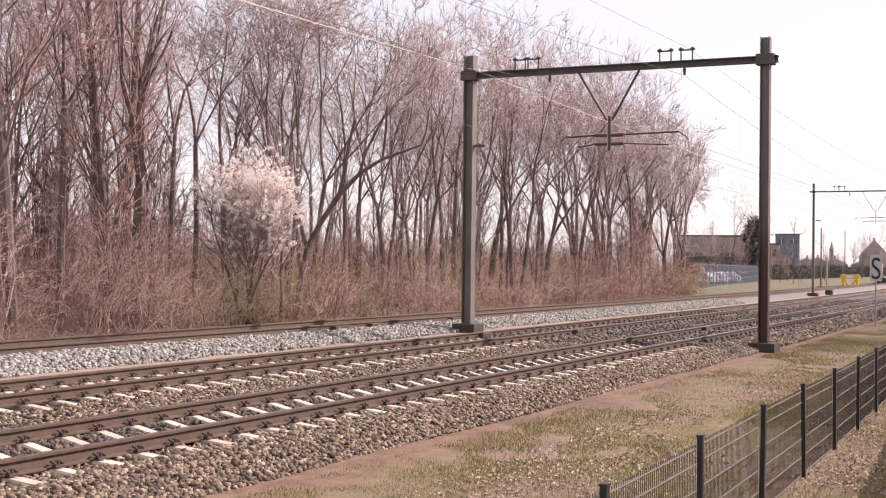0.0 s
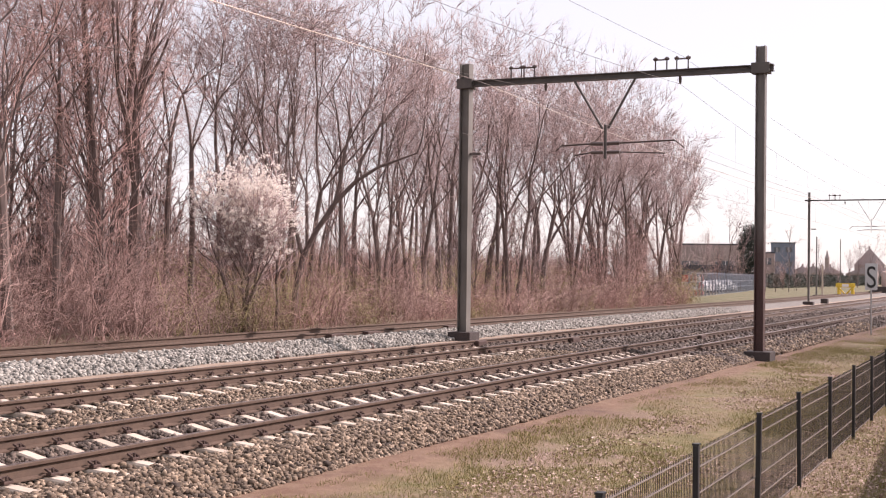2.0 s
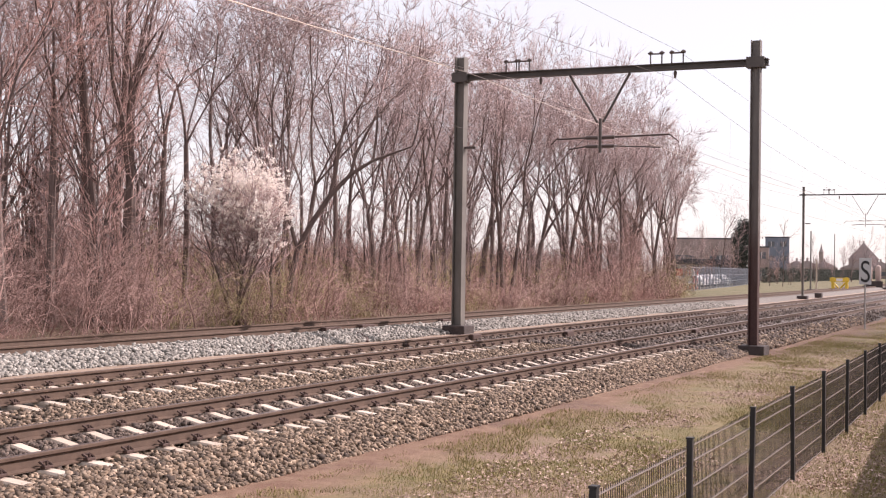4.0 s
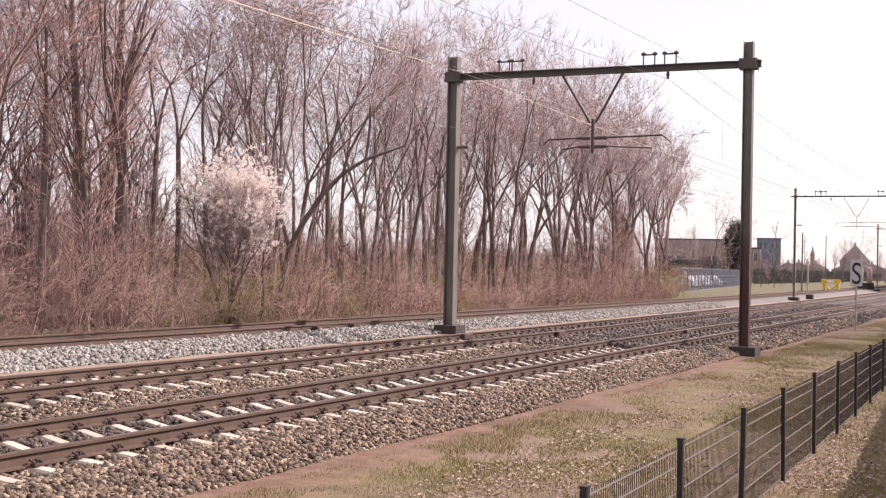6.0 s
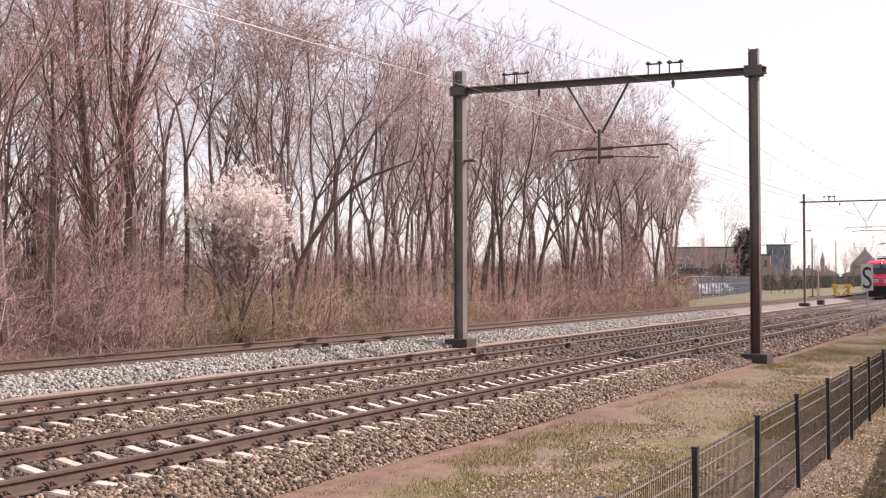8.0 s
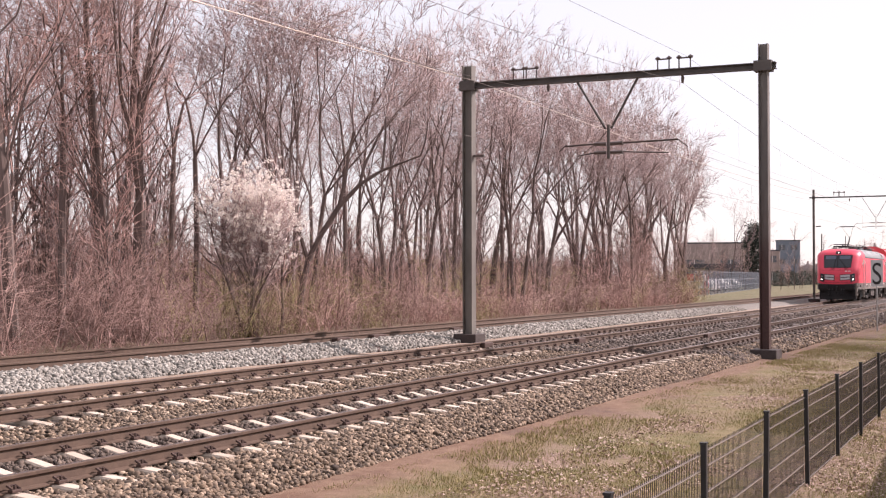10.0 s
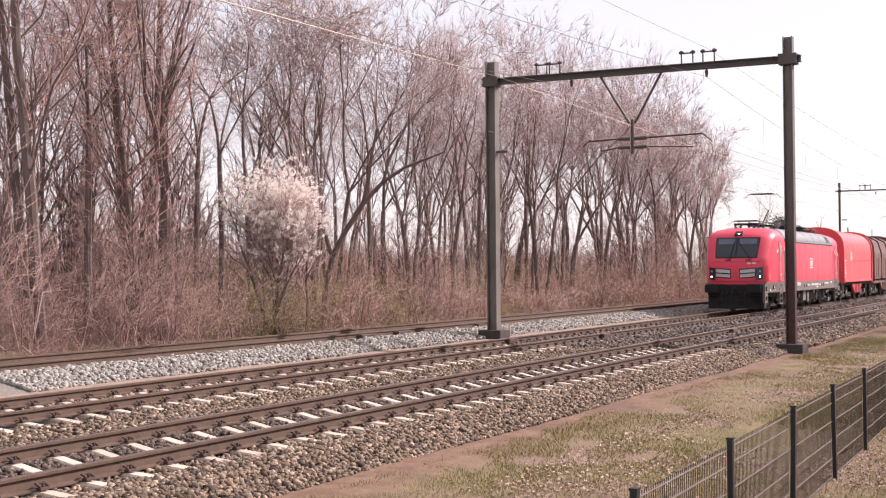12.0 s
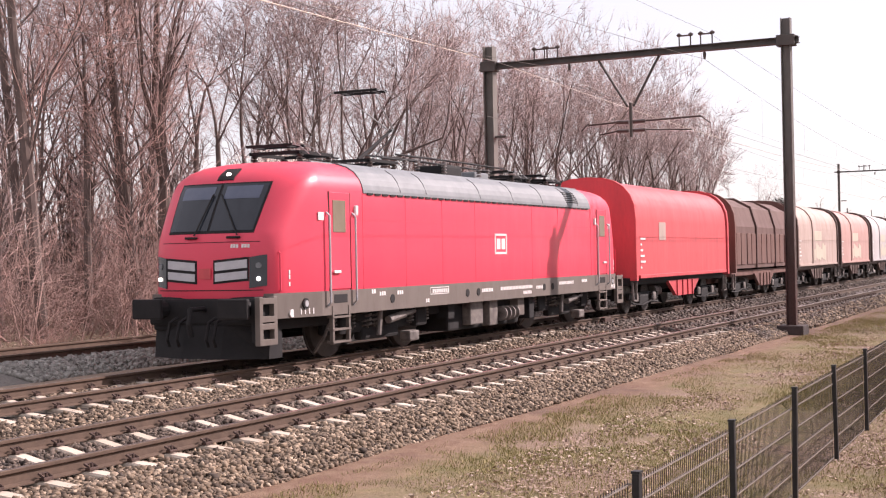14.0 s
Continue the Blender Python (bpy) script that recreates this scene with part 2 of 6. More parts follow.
def raw(name, verts, faces, material):
    """A mesh straight from arrays, for things of very many pieces."""
    me = bpy.data.meshes.new(name)
    verts, faces = np.asarray(verts, np.float32), np.asarray(faces, np.int32)
    k = faces.shape[1]
    me.vertices.add(len(verts))
    me.vertices.foreach_set("co", verts.ravel())
    me.loops.add(faces.size)
    me.loops.foreach_set("vertex_index", faces.ravel())
    me.polygons.add(len(faces))
    me.polygons.foreach_set("loop_start", np.arange(0, faces.size, k, dtype=np.int32))
    me.update(calc_edges=True)
    me.validate()
    me.materials.append(material)
    return me


def bend(x):
    """How far the line swings aside at x."""
    return CURVE * x * x


# ground, ballast and tracks. x runs along the line, z = 0.04 is the top of the main rails
Y1, Y2, Y3, Z3 = 9.46, 13.665, 18.41, 0.2
GAUGE = 1.507
rng = np.random.default_rng(4)


def xs_far():
    return list(np.arange(-40, 130, 2.0)) + list(np.arange(130, 400, 15.0)) + [420, 500, 650, 900, 1300, 1900, 2600]


def sheet(name, profile, material, label, x_list, rough=0.0, z_far=None):
    """A strip along the line: the profile gives (distance, height) pairs across it."""
    vs, fs = [], []
    n = len(profile)
    for x in x_list:
        for y, z in profile:
            yy = y + (bend(x) if x < 420 else bend(420) + (x - 420) * 0.109)
            vs.append((x, yy, z + rough * noise.noise((x * 0.7, y * 0.7, 0.3))))
    for i in range(len(x_list) - 1):
        for k in range(n - 1):
            a = i * n + k
            fs.append((a, a + n, a + n + 1, a + 1))
    me = raw(name, vs, fs, material)
    me.shade_smooth()
    return tagged(new(name, me), label, kind="structure")


ground = sheet("ground", [(-900, -0.5), (-200, -0.5), (-60, -0.5), (-20, -0.5), (-5, -0.5), (0, -0.5), (1.2, -0.49), (2.0, -0.48), (2.8, -0.48), (3.4, -0.46), (4.0, -0.44), (4.6, -0.43), (5.2, -0.41), (5.8, -0.40), (6.4, -0.39), (7.0, -0.385), (7.6, -0.38), (9, -0.40),
                          (14.5, -0.35), (15.4, -0.35), (16, -0.35), (17, -0.25), (19.2, -0.1), (19.8, 0.05), (20.4, 0.1), (22, 0.12), (25, 0.12), (30, 0.1), (40, 0.05), (60, 0.0), (120, -0.1), (300, -0.2), (1500, -0.4)],
               M_GROUND, "trampled grass verge, brown soil path and leaf-strewn woodland floor", xs_far(), 0.05)

XB = list(np.arange(-30, 140, 1.0)) + list(np.arange(140, 420, 10.0))
near_x, far_x = [x for x in XB if x <= 34], [x for x in XB if x >= 34]
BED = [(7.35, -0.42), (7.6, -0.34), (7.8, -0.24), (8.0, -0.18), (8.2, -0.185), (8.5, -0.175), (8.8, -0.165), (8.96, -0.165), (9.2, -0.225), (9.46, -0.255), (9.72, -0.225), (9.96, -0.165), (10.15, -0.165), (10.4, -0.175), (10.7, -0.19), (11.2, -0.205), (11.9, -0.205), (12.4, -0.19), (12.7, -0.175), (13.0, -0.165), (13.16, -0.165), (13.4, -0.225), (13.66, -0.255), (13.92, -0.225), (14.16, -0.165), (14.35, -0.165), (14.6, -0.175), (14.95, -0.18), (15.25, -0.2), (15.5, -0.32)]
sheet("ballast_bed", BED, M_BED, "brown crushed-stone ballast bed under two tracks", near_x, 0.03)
sheet("ballast_bed", BED, M_BED_SHADED, "blackened crushed-stone ballast bed under two tracks", far_x, 0.03)
sheet("sandy_strip", [(14.95, -0.3), (15.1, -0.15), (15.5, -0.13), (16.0, -0.125), (16.3, -0.13), (16.5, -0.3)], M_SAND, "pale sandy strip between the ballast beds", XB, 0.03)
sheet("siding_ballast", [(16.0, -0.25), (16.2, -0.13), (16.6, -0.03), (17.0, 0.035), (17.3, 0.06), (18.4, 0.062), (19.2, 0.06), (19.5, 0.04), (19.9, -0.02), (20.3, -0.1)], M_BED_PALE, "pale grey crushed-stone ballast under the siding", XB, 0.02)


def stones(name, count, x0, x1, y_range, z_of, material, label, size=(0.024, 0.05), crowd=1.0, first=None):
    """Angular stones, each its own small solid, strewn along the line; closer ones are denser."""
    r = np.random.default_rng(count)
    ico = np.array([(a, b, c) for a in (-0.75, 0.75) for b in (-0.75, 0.75) for c in (-0.75, 0.75)])
    tri = np.array([(0, 1, 3), (0, 3, 2), (4, 6, 7), (4, 7, 5), (0, 4, 5), (0, 5, 1), (2, 3, 7), (2, 7, 6), (0, 2, 6), (0, 6, 4), (1, 5, 7), (1, 7, 3)])
    x = x0 + (x1 - x0) * r.random(count) ** crowd
    y = y_range[0] + (y_range[1] - y_range[0]) * r.random(count)
    if first is not None:
        # keep the sleepers' tops clear
        u = np.mod(x - first + 0.3, 0.6)
        x = x + np.where(np.abs(u - 0.3) < 0.125, np.where(u > 0.3, 0.13, -0.13), 0)
    z = np.interp(y, *zip(*z_of))
    s = size[0] + (size[1] - size[0]) * r.random(count)
    v = ico[None] * (0.7 + 0.6 * r.random((count, 8, 3))) * (s[:, None, None] * (0.6 + 0.7 * r.random((count, 1, 3))))
    a = r.random(count) * 6.28
    ca, sa = np.cos(a)[:, None], np.sin(a)[:, None]
    g = (r.random(count)[:, None] - 0.5) * 2.4
    v = np.stack([v[..., 0], v[..., 1] * np.cos(g) - v[..., 2] * np.sin(g), v[..., 1] * np.sin(g) + v[..., 2] * np.cos(g)], -1)
    v = np.stack([v[..., 0] * ca - v[..., 1] * sa, v[..., 0] * sa + v[..., 1] * ca, v[..., 2] * 0.92], -1)
    v += np.stack([x, y + CURVE * x * x, z + s * (1.25 * r.random(count) - 0.15)], -1)[:, None]
    f = tri[None] + (np.arange(count) * 8)[:, None, None]
    return tagged(new(name, raw(name, v.reshape(-1, 3), f.reshape(-1, 3), material)), label, "ballast", kind="stuff")


stones("ballast_stones", 27000, 7, 36, (7.42, 8.35), BED, M_STONE, "brown and grey crushed stones on the ballast shoulder", (0.017, 0.037), crowd=1.35)
stones("ballast_stones", 3800, 8, 36, (8.3, 8.78), BED, M_STONE, "brown crushed stones round the sleepers' ends", (0.017, 0.035), crowd=1.3, first=9.76)
stones("ballast_stones", 15000, 8, 36, (8.78, 10.15), BED, M_STONE_GAUGE, "oil-stained crushed stones between the rails", (0.017, 0.035), crowd=1.3, first=9.76)
stones("ballast_stones", 22000, 11, 36, (10.15, 12.6), BED, M_STONE, "brown crushed stones between the two tracks", (0.018, 0.037), crowd=1.2)
stones("ballast_stones", 10000, 15, 36, (12.6, 14.95), BED, M_STONE, "brown crushed stones under the far main track", (0.02, 0.038), crowd=1.2, first=4.3)
stones("ballast_stones", 5200, 34, 62, (7.45, 8.3), BED, M_STONE, "brown and grey crushed stones further along the shoulder", (0.028, 0.055), crowd=1.5)
stones("ballast_stones", 17000, 33, 90, (7.5, 15.0), BED, M_STONE_DARK, "blackened crushed stones along both tracks", (0.035, 0.062), crowd=1.6)
SIDE = [(16.0, -0.25), (16.2, -0.13), (16.6, -0.03), (17.0, 0.035), (17.3, 0.06), (20, 0.06)]
stones("pale_stones", 22000, 17, 75, (16.15, 17.5), SIDE, M_STONE_PALE, "pale grey crushed stones beside the siding", (0.026, 0.05), crowd=1.4)

RAIL = [(-0.07, -0.118), (0.07, -0.118), (0.07, -0.105), (0.012, -0.09), (0.009, -0.012), (0.036, 0.006), (0.037, 0.034), (0.028, 0.04), (-0.028, 0.04), (-0.037, 0.034), (-0.036, 0.006), (-0.009, -0.012), (-0.012, -0.09), (-0.07, -0.105)]
XR = list(np.arange(-30, 160, 2.0)) + list(np.arange(160, 430, 10.0))


def rail(y, dz, parent, top):
    m = Mesh()
    m.loft([[(x, y + bend(x) + a, b + dz) for a, b in RAIL] for x in XR])
    ob = part("rail", m, M_RAIL, parent)
    t = Mesh()
    t.loft([[(x, y + bend(x) + a, 0.0405 + dz + b) for a, b in ((-0.026, 0), (0.026, 0), (0.026, 0.0012), (-0.026, 0.0012))] for x in XR])
    part("running_surface", t, top, ob, "worn bright running surface")


def sleeper_mesh(material):
    m = Mesh()
    ys = [(-1.26, -0.165), (-1.22, -0.145), (-0.92, -0.115), (-0.6, -0.115), (-0.1, -0.225), (0.1, -0.225), (0.6, -0.115), (0.92, -0.115), (1.22, -0.145), (1.26, -0.165)]
    m.loft([[(-0.125, y, -0.36), (-0.09, y, z - 0.02), (-0.072, y, z), (0.072, y, z), (0.09, y, z - 0.02), (0.125, y, -0.36)] for y, z in ys])
    return m.data("sleeper", material)


def clip_mesh():
    m = Mesh()
    m.box(-0.06, -0.03, -0.105, 0.06, 0.03, -0.075, 0.006)
    m.tube([(-0.05, -0.02, -0.075), (-0.05, 0.045, -0.045), (0, 0.06, -0.05), (0.05, 0.045, -0.045), (0.05, -0.02, -0.075)], 0.012, 5)
    m.tube([(0, 0, -0.08), (0, 0, -0.035)], 0.016, 6)
    return m


def track(y, label, x_first):
    t = thing("railway_track", label, "railway track", kind="structure")
    for s in (-1, 1):
        rail(y + s * GAUGE / 2, 0, t, M_RAILTOP)
    me = sleeper_mesh(M_SLEEPER)
    shaded_me = sleeper_mesh(M_SLEEPER_SHADED)
    clip = clip_mesh()
    rest = Mesh()
    fastenings = Mesh()
    one = Mesh()
    ys = [(-1.28, -0.105), (-0.55, -0.118), (0, -0.135), (0.55, -0.118), (1.28, -0.105)]
    one.loft([[(-0.145, q, -0.3), (-0.10, q, z), (0.10, q, z), (0.145, q, -0.3)] for q, z in ys])
    for i in range(int((330 - x_first) / 0.6)):
        x = x_first + 0.6 * i
        if i < 220:
            ob = part("sleeper", me if x < 36.5 else shaded_me, None, t)
            ob.matrix_basis = pose(x, y + bend(x), 0, 0, 0, math.degrees(2 * CURVE * x) + random.uniform(-0.5, 0.5))
        else:
            rest.add([(a + x, b + y + bend(x), c) for a, b, c in one.v], one.f)
        if x < 60:
            for s in (-1, 1):
                for side in (-1, 1):
                    w = y + bend(x) + s * GAUGE / 2 + side * 0.11
                    fastenings.add([(a + x, -side * b + w, c) for a, b, c in clip.v], clip.f)
    tagged(part("sleepers_beyond", rest, M_SLEEPER_SHADED, t), kind="stuff")
    tagged(part("rail_clips", fastenings, M_CLIP, t), kind="stuff")


track(Y1, "near main track, rusty rails on pale concrete sleepers", 9.76 - 0.6 * 9)
track(Y2, "far main track, rusty rails on pale concrete sleepers", 4.3)


def siding():
    t = thing("railway_track", "rusty siding track half buried in pale ballast", "railway track", kind="structure")
    for s in (-1, 1):
        rail(Y3 + s * GAUGE / 2, Z3, t, M_RAIL)
    m = Mesh().box(-0.12, -0.95, -0.25, 0.12, 0.95, -0.118, 0.015)
    me = m.data("sleeper", M_TIE)
    for i in range(130):
        x = 14 + i * 0.75
        ob = part("sleeper", me, None, t)
        ob.matrix_basis = pose(x, Y3 + bend(x), Z3 - 0.028, 0, 0, random.uniform(-1, 1))
    # joint boxes on the rails
    for x, w in ((32.8, 0.75), (30.8, 0.8), (38.0, 0.5)):
        part("joint_box", Mesh().box(x - w / 2, Y3 + bend(x) - 0.98, Z3 - 0.13, x + w / 2, Y3 + bend(x) - 0.80, Z3 + 0.0, 0.02), M_CLIP, t, "black joint box beside the rail")


siding()
for x, y in ((33.1, Y2 + 0.76), (36.4, Y2 - 0.76), (40.6, Y1 + 0.76)):
    solo("track_magnet", Mesh().box(x - 0.28, y + bend(x) - 0.16, -0.13, x + 0.28, y + bend(x) + 0.16, 0.03, 0.03), M_CLIP, "black signalling box clamped on the rail", "signal box")


# overhead line: portals, hangers and wires
ZB = 7.40  # underside region of the crossbeam


def h_section(m, y, x, z0, z1, w=0.24, d=0.24, t=0.022):
    """An upright H-beam."""
    a, b, c = d / 2, w / 2, t / 2
    m.prism([(x + p, y + q) for p, q in ((-a, -b), (a, -b), (a, t - b), (c, t - b), (c, b - t), (a, b - t), (a, b), (-a, b), (-a, b - t), (-c, b - t), (-c, t - b), (-a, t - b))], z0, z1, "z")
    return m


def insulator(x, y, z, parent):
    m = Mesh()
    for s in (-0.16, 0.16):
        m.tube([(x, y + s, z), (x, y + s, z + 0.27)], 0.02, 5)
        m.tube([(x, y + s * 1.4, z + 0.29), (x, y + s, z + 0.31), (x, y + s * 0.6, z + 0.29)], [0.03, 0.06, 0.03], 7)
    m.tube([(x, y - 0.2, z + 0.28), (x, y + 0.2, z + 0.28)], 0.022, 6)
    part("insulator", m, M_INSUL, parent, "dark insulator bracket on the beam")


def portal(at_x, label, full=True):
    off = bend(at_x)
    p = thing("catenary_portal", label, "catenary mast", pose(at_x, off, 0), "catenary portals over the line")
    k = 1.0 if full else 0.5
    for y, base, w in ((7.41, -0.36, 0.25), (16.05, -0.1, 0.30)):
        part("mast", h_section(Mesh(), y, 0, base + 0.2, 8.0, w * k, w * k), M_MASTRUST if y < 10 else M_MAST, p, "grey mast gone rusty towards its foot" if y < 10 else "")
        part("foot", Mesh().box(-0.36, y - 0.36, base - 0.25, 0.36, y + 0.36, base + 0.22, 0.03), M_FOOT, p, "dark concrete foot block")
    beam = Mesh()
    y0, y1 = 7.08, 16.35
    for z in (ZB - 0.08 * k, ZB + 0.1 * k - 0.025):
        beam.box(-0.11 * k, y0, z, 0.11 * k, y1, z + 0.025)
    beam.box(-0.012, y0, ZB - 0.08 * k + 0.025, 0.012, y1, ZB + 0.1 * k - 0.025)
    b = part("beam", beam, M_BEAM, p)
    for y in (7.41, 16.05):
        part("joint_plate", Mesh().box(-0.17 * k, y - 0.24 * k, ZB - 0.14 * k, 0.17 * k, y + 0.24 * k, ZB + 0.15 * k, 0.012), M_BEAM, b)
    for y in (9.56, 10.16, 14.07, 14.47):
        insulator(0, y, ZB + 0.1 * k + 0.01, p)
    # hanger between the tracks with its two steady arms
    h = Mesh()
    yc = 11.75
    for y in (12.67, 10.9):
        h.tube([(0, y, ZB - 0.08), (0, yc + (0.08 if y > yc else -0.08), 5.95)], 0.035 * k, 6)
    h.tube([(0, yc, 6.05), (0, yc, 5.1)], 0.045 * k, 7)
    hanger = part("hanger", h, M_BEAM, p)
    for s, y_end in ((1, 13.0), (-1, 9.75)):
        a = Mesh()
        a.tube([(0, yc + s * 0.06, 5.52), (0, yc + s * 0.42, 5.53)], 0.055 * k, 8)
        a.tube([(0, yc + s * 0.42, 5.53), (0, y_end, 5.56 if s < 0 else 5.5)], 0.025 * k, 6)
        a.tube([(0, yc + s * 0.06, 5.28), (0, yc + s * 0.42, 5.28)], 0.05 * k, 8)
        a.tube([(0, yc + s * 0.42, 5.28), (0.1, y_end - s * 0.3, 5.22)], 0.018, 5)
        a.tube([(0, y_end, 5.55), (0.05, y_end + s * 0.25, 5.35)], 0.015, 5)
        part("steady_arm", a, M_INSUL, hanger)
    part("clamp", Mesh().box(-0.07, 15.55, 5.3, 0.07, 15.9, 5.37, 0.01), M_INSUL, p, "small bracket on the mast")
    for y in (9.62, 13.55):
        part("wire_clamp", Mesh().tube([(0, y, ZB - 0.1), (0, y, ZB - 0.16), (0, y, ZB - 0.3)], [0.03, 0.05, 0.03], 7), M_INSUL, p)


PX = [-30.2, 35.8, 98.4, 167.8, 233.8, 299.8]
for i, x in enumerate(PX[1:]):
    portal(x, "dark steel catenary portal with rusty mast over two tracks" if i == 0 else "distant slender steel catenary portal over the tracks", i == 0)


def span_wire(name, y, z_at, sag, r, material, label):
    m = Mesh()
    pts = []
    for a, b in zip(PX[:-1], PX[1:]):
        for k in range(14):
            u = k / 14
            x = a + (b - a) * u
            pts.append((x, y + bend(x), z_at - 4 * sag * u * (1 - u)))
    m.tube(pts, r, 5)
    return solo(name, m, material, label, "overhead wire", group="overhead wires")


span_wire("feeder_wire", 15.95, 7.58, 0.35, 0.014, M_PALEWIRE, "bright feeder wire strung along the masts")
span_wire("earth_wire", 16.2, 7.95, 0.3, 0.005, M_PALEWIRE, "thin bright earth wire along the mast tops")
for y in (9.56, 14.28):
    span_wire("feeder_wire", y, ZB + 0.46, 0.5, 0.0045, M_WIRE, "thin feeder wire carried on insulators above the beam")
for y in (9.62, 13.55):
    span_wire("messenger_wire", y, ZB - 0.3, 1.0, 0.005, M_WIRE, "messenger wire hanging under the portals")
    span_wire("contact_wire", y, 5.3, 0.03, 0.0055, M_WIRE, "taut contact wire over the track")
    m = Mesh()
    for a, b in zip(PX[:3], PX[1:4]):
        for k in range(1, 9):
            u = k / 9
            x = a + (b - a) * u
            m.tube([(x, y + bend(x), 5.3), (x, y + bend(x), ZB - 0.3 - 4 * u * (1 - u))], 0.0025, 4)
    solo("droppers", m, M_WIRE, "thin dropper wires between messenger and contact wire", "overhead wire", kind="stuff")


# woodland: bare trees, thicket and the blossoming tree
M_BARK = plain("grey_brown_bark", (0.08, 0.056, 0.05), (0.185, 0.132, 0.115), 0.9, 0, 5, 30, 0.8, stretch=(1, 1, 0.25))
M_TWIG = by_object("reddish_twigs", [(0.29, 0.205, 0.19), (0.43, 0.315, 0.295), (0.36, 0.255, 0.235), (0.48, 0.36, 0.34)], 0.85, 0.5)
M_TWIG_BUD = by_object("budding_twigs", [(0.36, 0.21, 0.18), (0.48, 0.30, 0.26), (0.42, 0.25, 0.215)], 0.85, 0.5)
M_BRUSH = by_object("dry_brushwood", [(0.15, 0.085, 0.07), (0.43, 0.275, 0.235), (0.28, 0.168, 0.14), (0.56, 0.38, 0.33), (0.21, 0.123, 0.103)])
M_BRUSH_RED = by_object("reddish_brushwood", [(0.20, 0.10, 0.084), (0.46, 0.265, 0.225), (0.31, 0.178, 0.15), (0.55, 0.35, 0.30)])
M_BRUSH_GREEN = by_object("greening_brushwood", [(0.26, 0.215, 0.10), (0.42, 0.345, 0.17)])
M_PETAL = pieces("pale_blossom", [(0.90, 0.79, 0.74), (0.95, 0.90, 0.84), (0.93, 0.85, 0.79), (0.96, 0.93, 0.88)], 0.8, fine=4.0)


def petal_material():
    """Thin petals that let light through."""
    m = M_PETAL
    t = m.node_tree
    b = t.nodes["Principled BSDF"]
    tr = t.nodes.new("ShaderNodeBsdfTranslucent")
    mx = t.nodes.new("ShaderNodeMixShader")
    mx.inputs[0].default_value = 0.45
    t.links.new(b.inputs["Base Color"].links[0].from_socket, tr.inputs[0])
    t.links.new(b.outputs[0], mx.inputs[1])
    t.links.new(tr.outputs[0], mx.inputs[2])
    t.links.new(mx.outputs[0], t.nodes["Material Output"].inputs[0])


petal_material()
M_LEAF = pieces("fallen_leaf", [(0.20, 0.12, 0.085), (0.50, 0.37, 0.29), (0.32, 0.215, 0.16), (0.64, 0.50, 0.42)], 0.8)


class Twigs:
    """Collects three-sided tapered twigs as arrays."""

    def __init__(self):
        self.a, self.b, self.r, self.s = [], [], [], []

    def put(self, a, b, r, s):
        self.a.append(a), self.b.append(b), self.r.append(r), self.s.append(s)

    def mesh(self, name, material):
        a, b = np.array(self.a), np.array(self.b)
        r, s = np.array(self.r), np.array(self.s)
        d = b - a
        d /= np.linalg.norm(d, axis=1, keepdims=True) + 1e-9
        o = np.cross(d, np.where(np.abs(d[:, 2:]) < 0.9, [[0, 0, 1.0]], [[1.0, 0, 0]]))
        o /= np.linalg.norm(o, axis=1, keepdims=True) + 1e-9
        u = np.cross(d, o)
        # thin ends run to a point, thicker ones are cut off
        v, f, n = [], [], 0
        for fine in (True, False):
            k = (s < 0.006) == fine
            ends = [(a[k], r[k])] if fine else [(a[k], r[k]), (b[k], s[k])]
            w = [p + (o[k] * math.cos(g) + u[k] * math.sin(g)) * q[:, None] for p, q in ends for g in (0.0, 2.0944, 4.1888)]
            if fine:
                w.append(b[k])
            face_ = np.array([(0, 1, 3), (1, 2, 3), (2, 0, 3)] if fine else [(0, 1, 4), (0, 4, 3), (1, 2, 5), (1, 5, 4), (2, 0, 3), (2, 3, 5)])
            count = int(k.sum())
            v.append(np.stack(w, 1).reshape(-1, 3))
            f.append((face_[None] + (n + np.arange(count) * len(w))[:, None, None]).reshape(-1, 3))
            n += count * len(w)
        return raw(name, np.concatenate(v), np.concatenate(f), material)


def turned(d, angle, r):
    """Direction d leaned by an angle to a random side."""
    o = np.cross(d, r.normal(size=3))
    o /= np.linalg.norm(o) + 1e-9
    return d * math.cos(angle) + o * math.sin(angle)


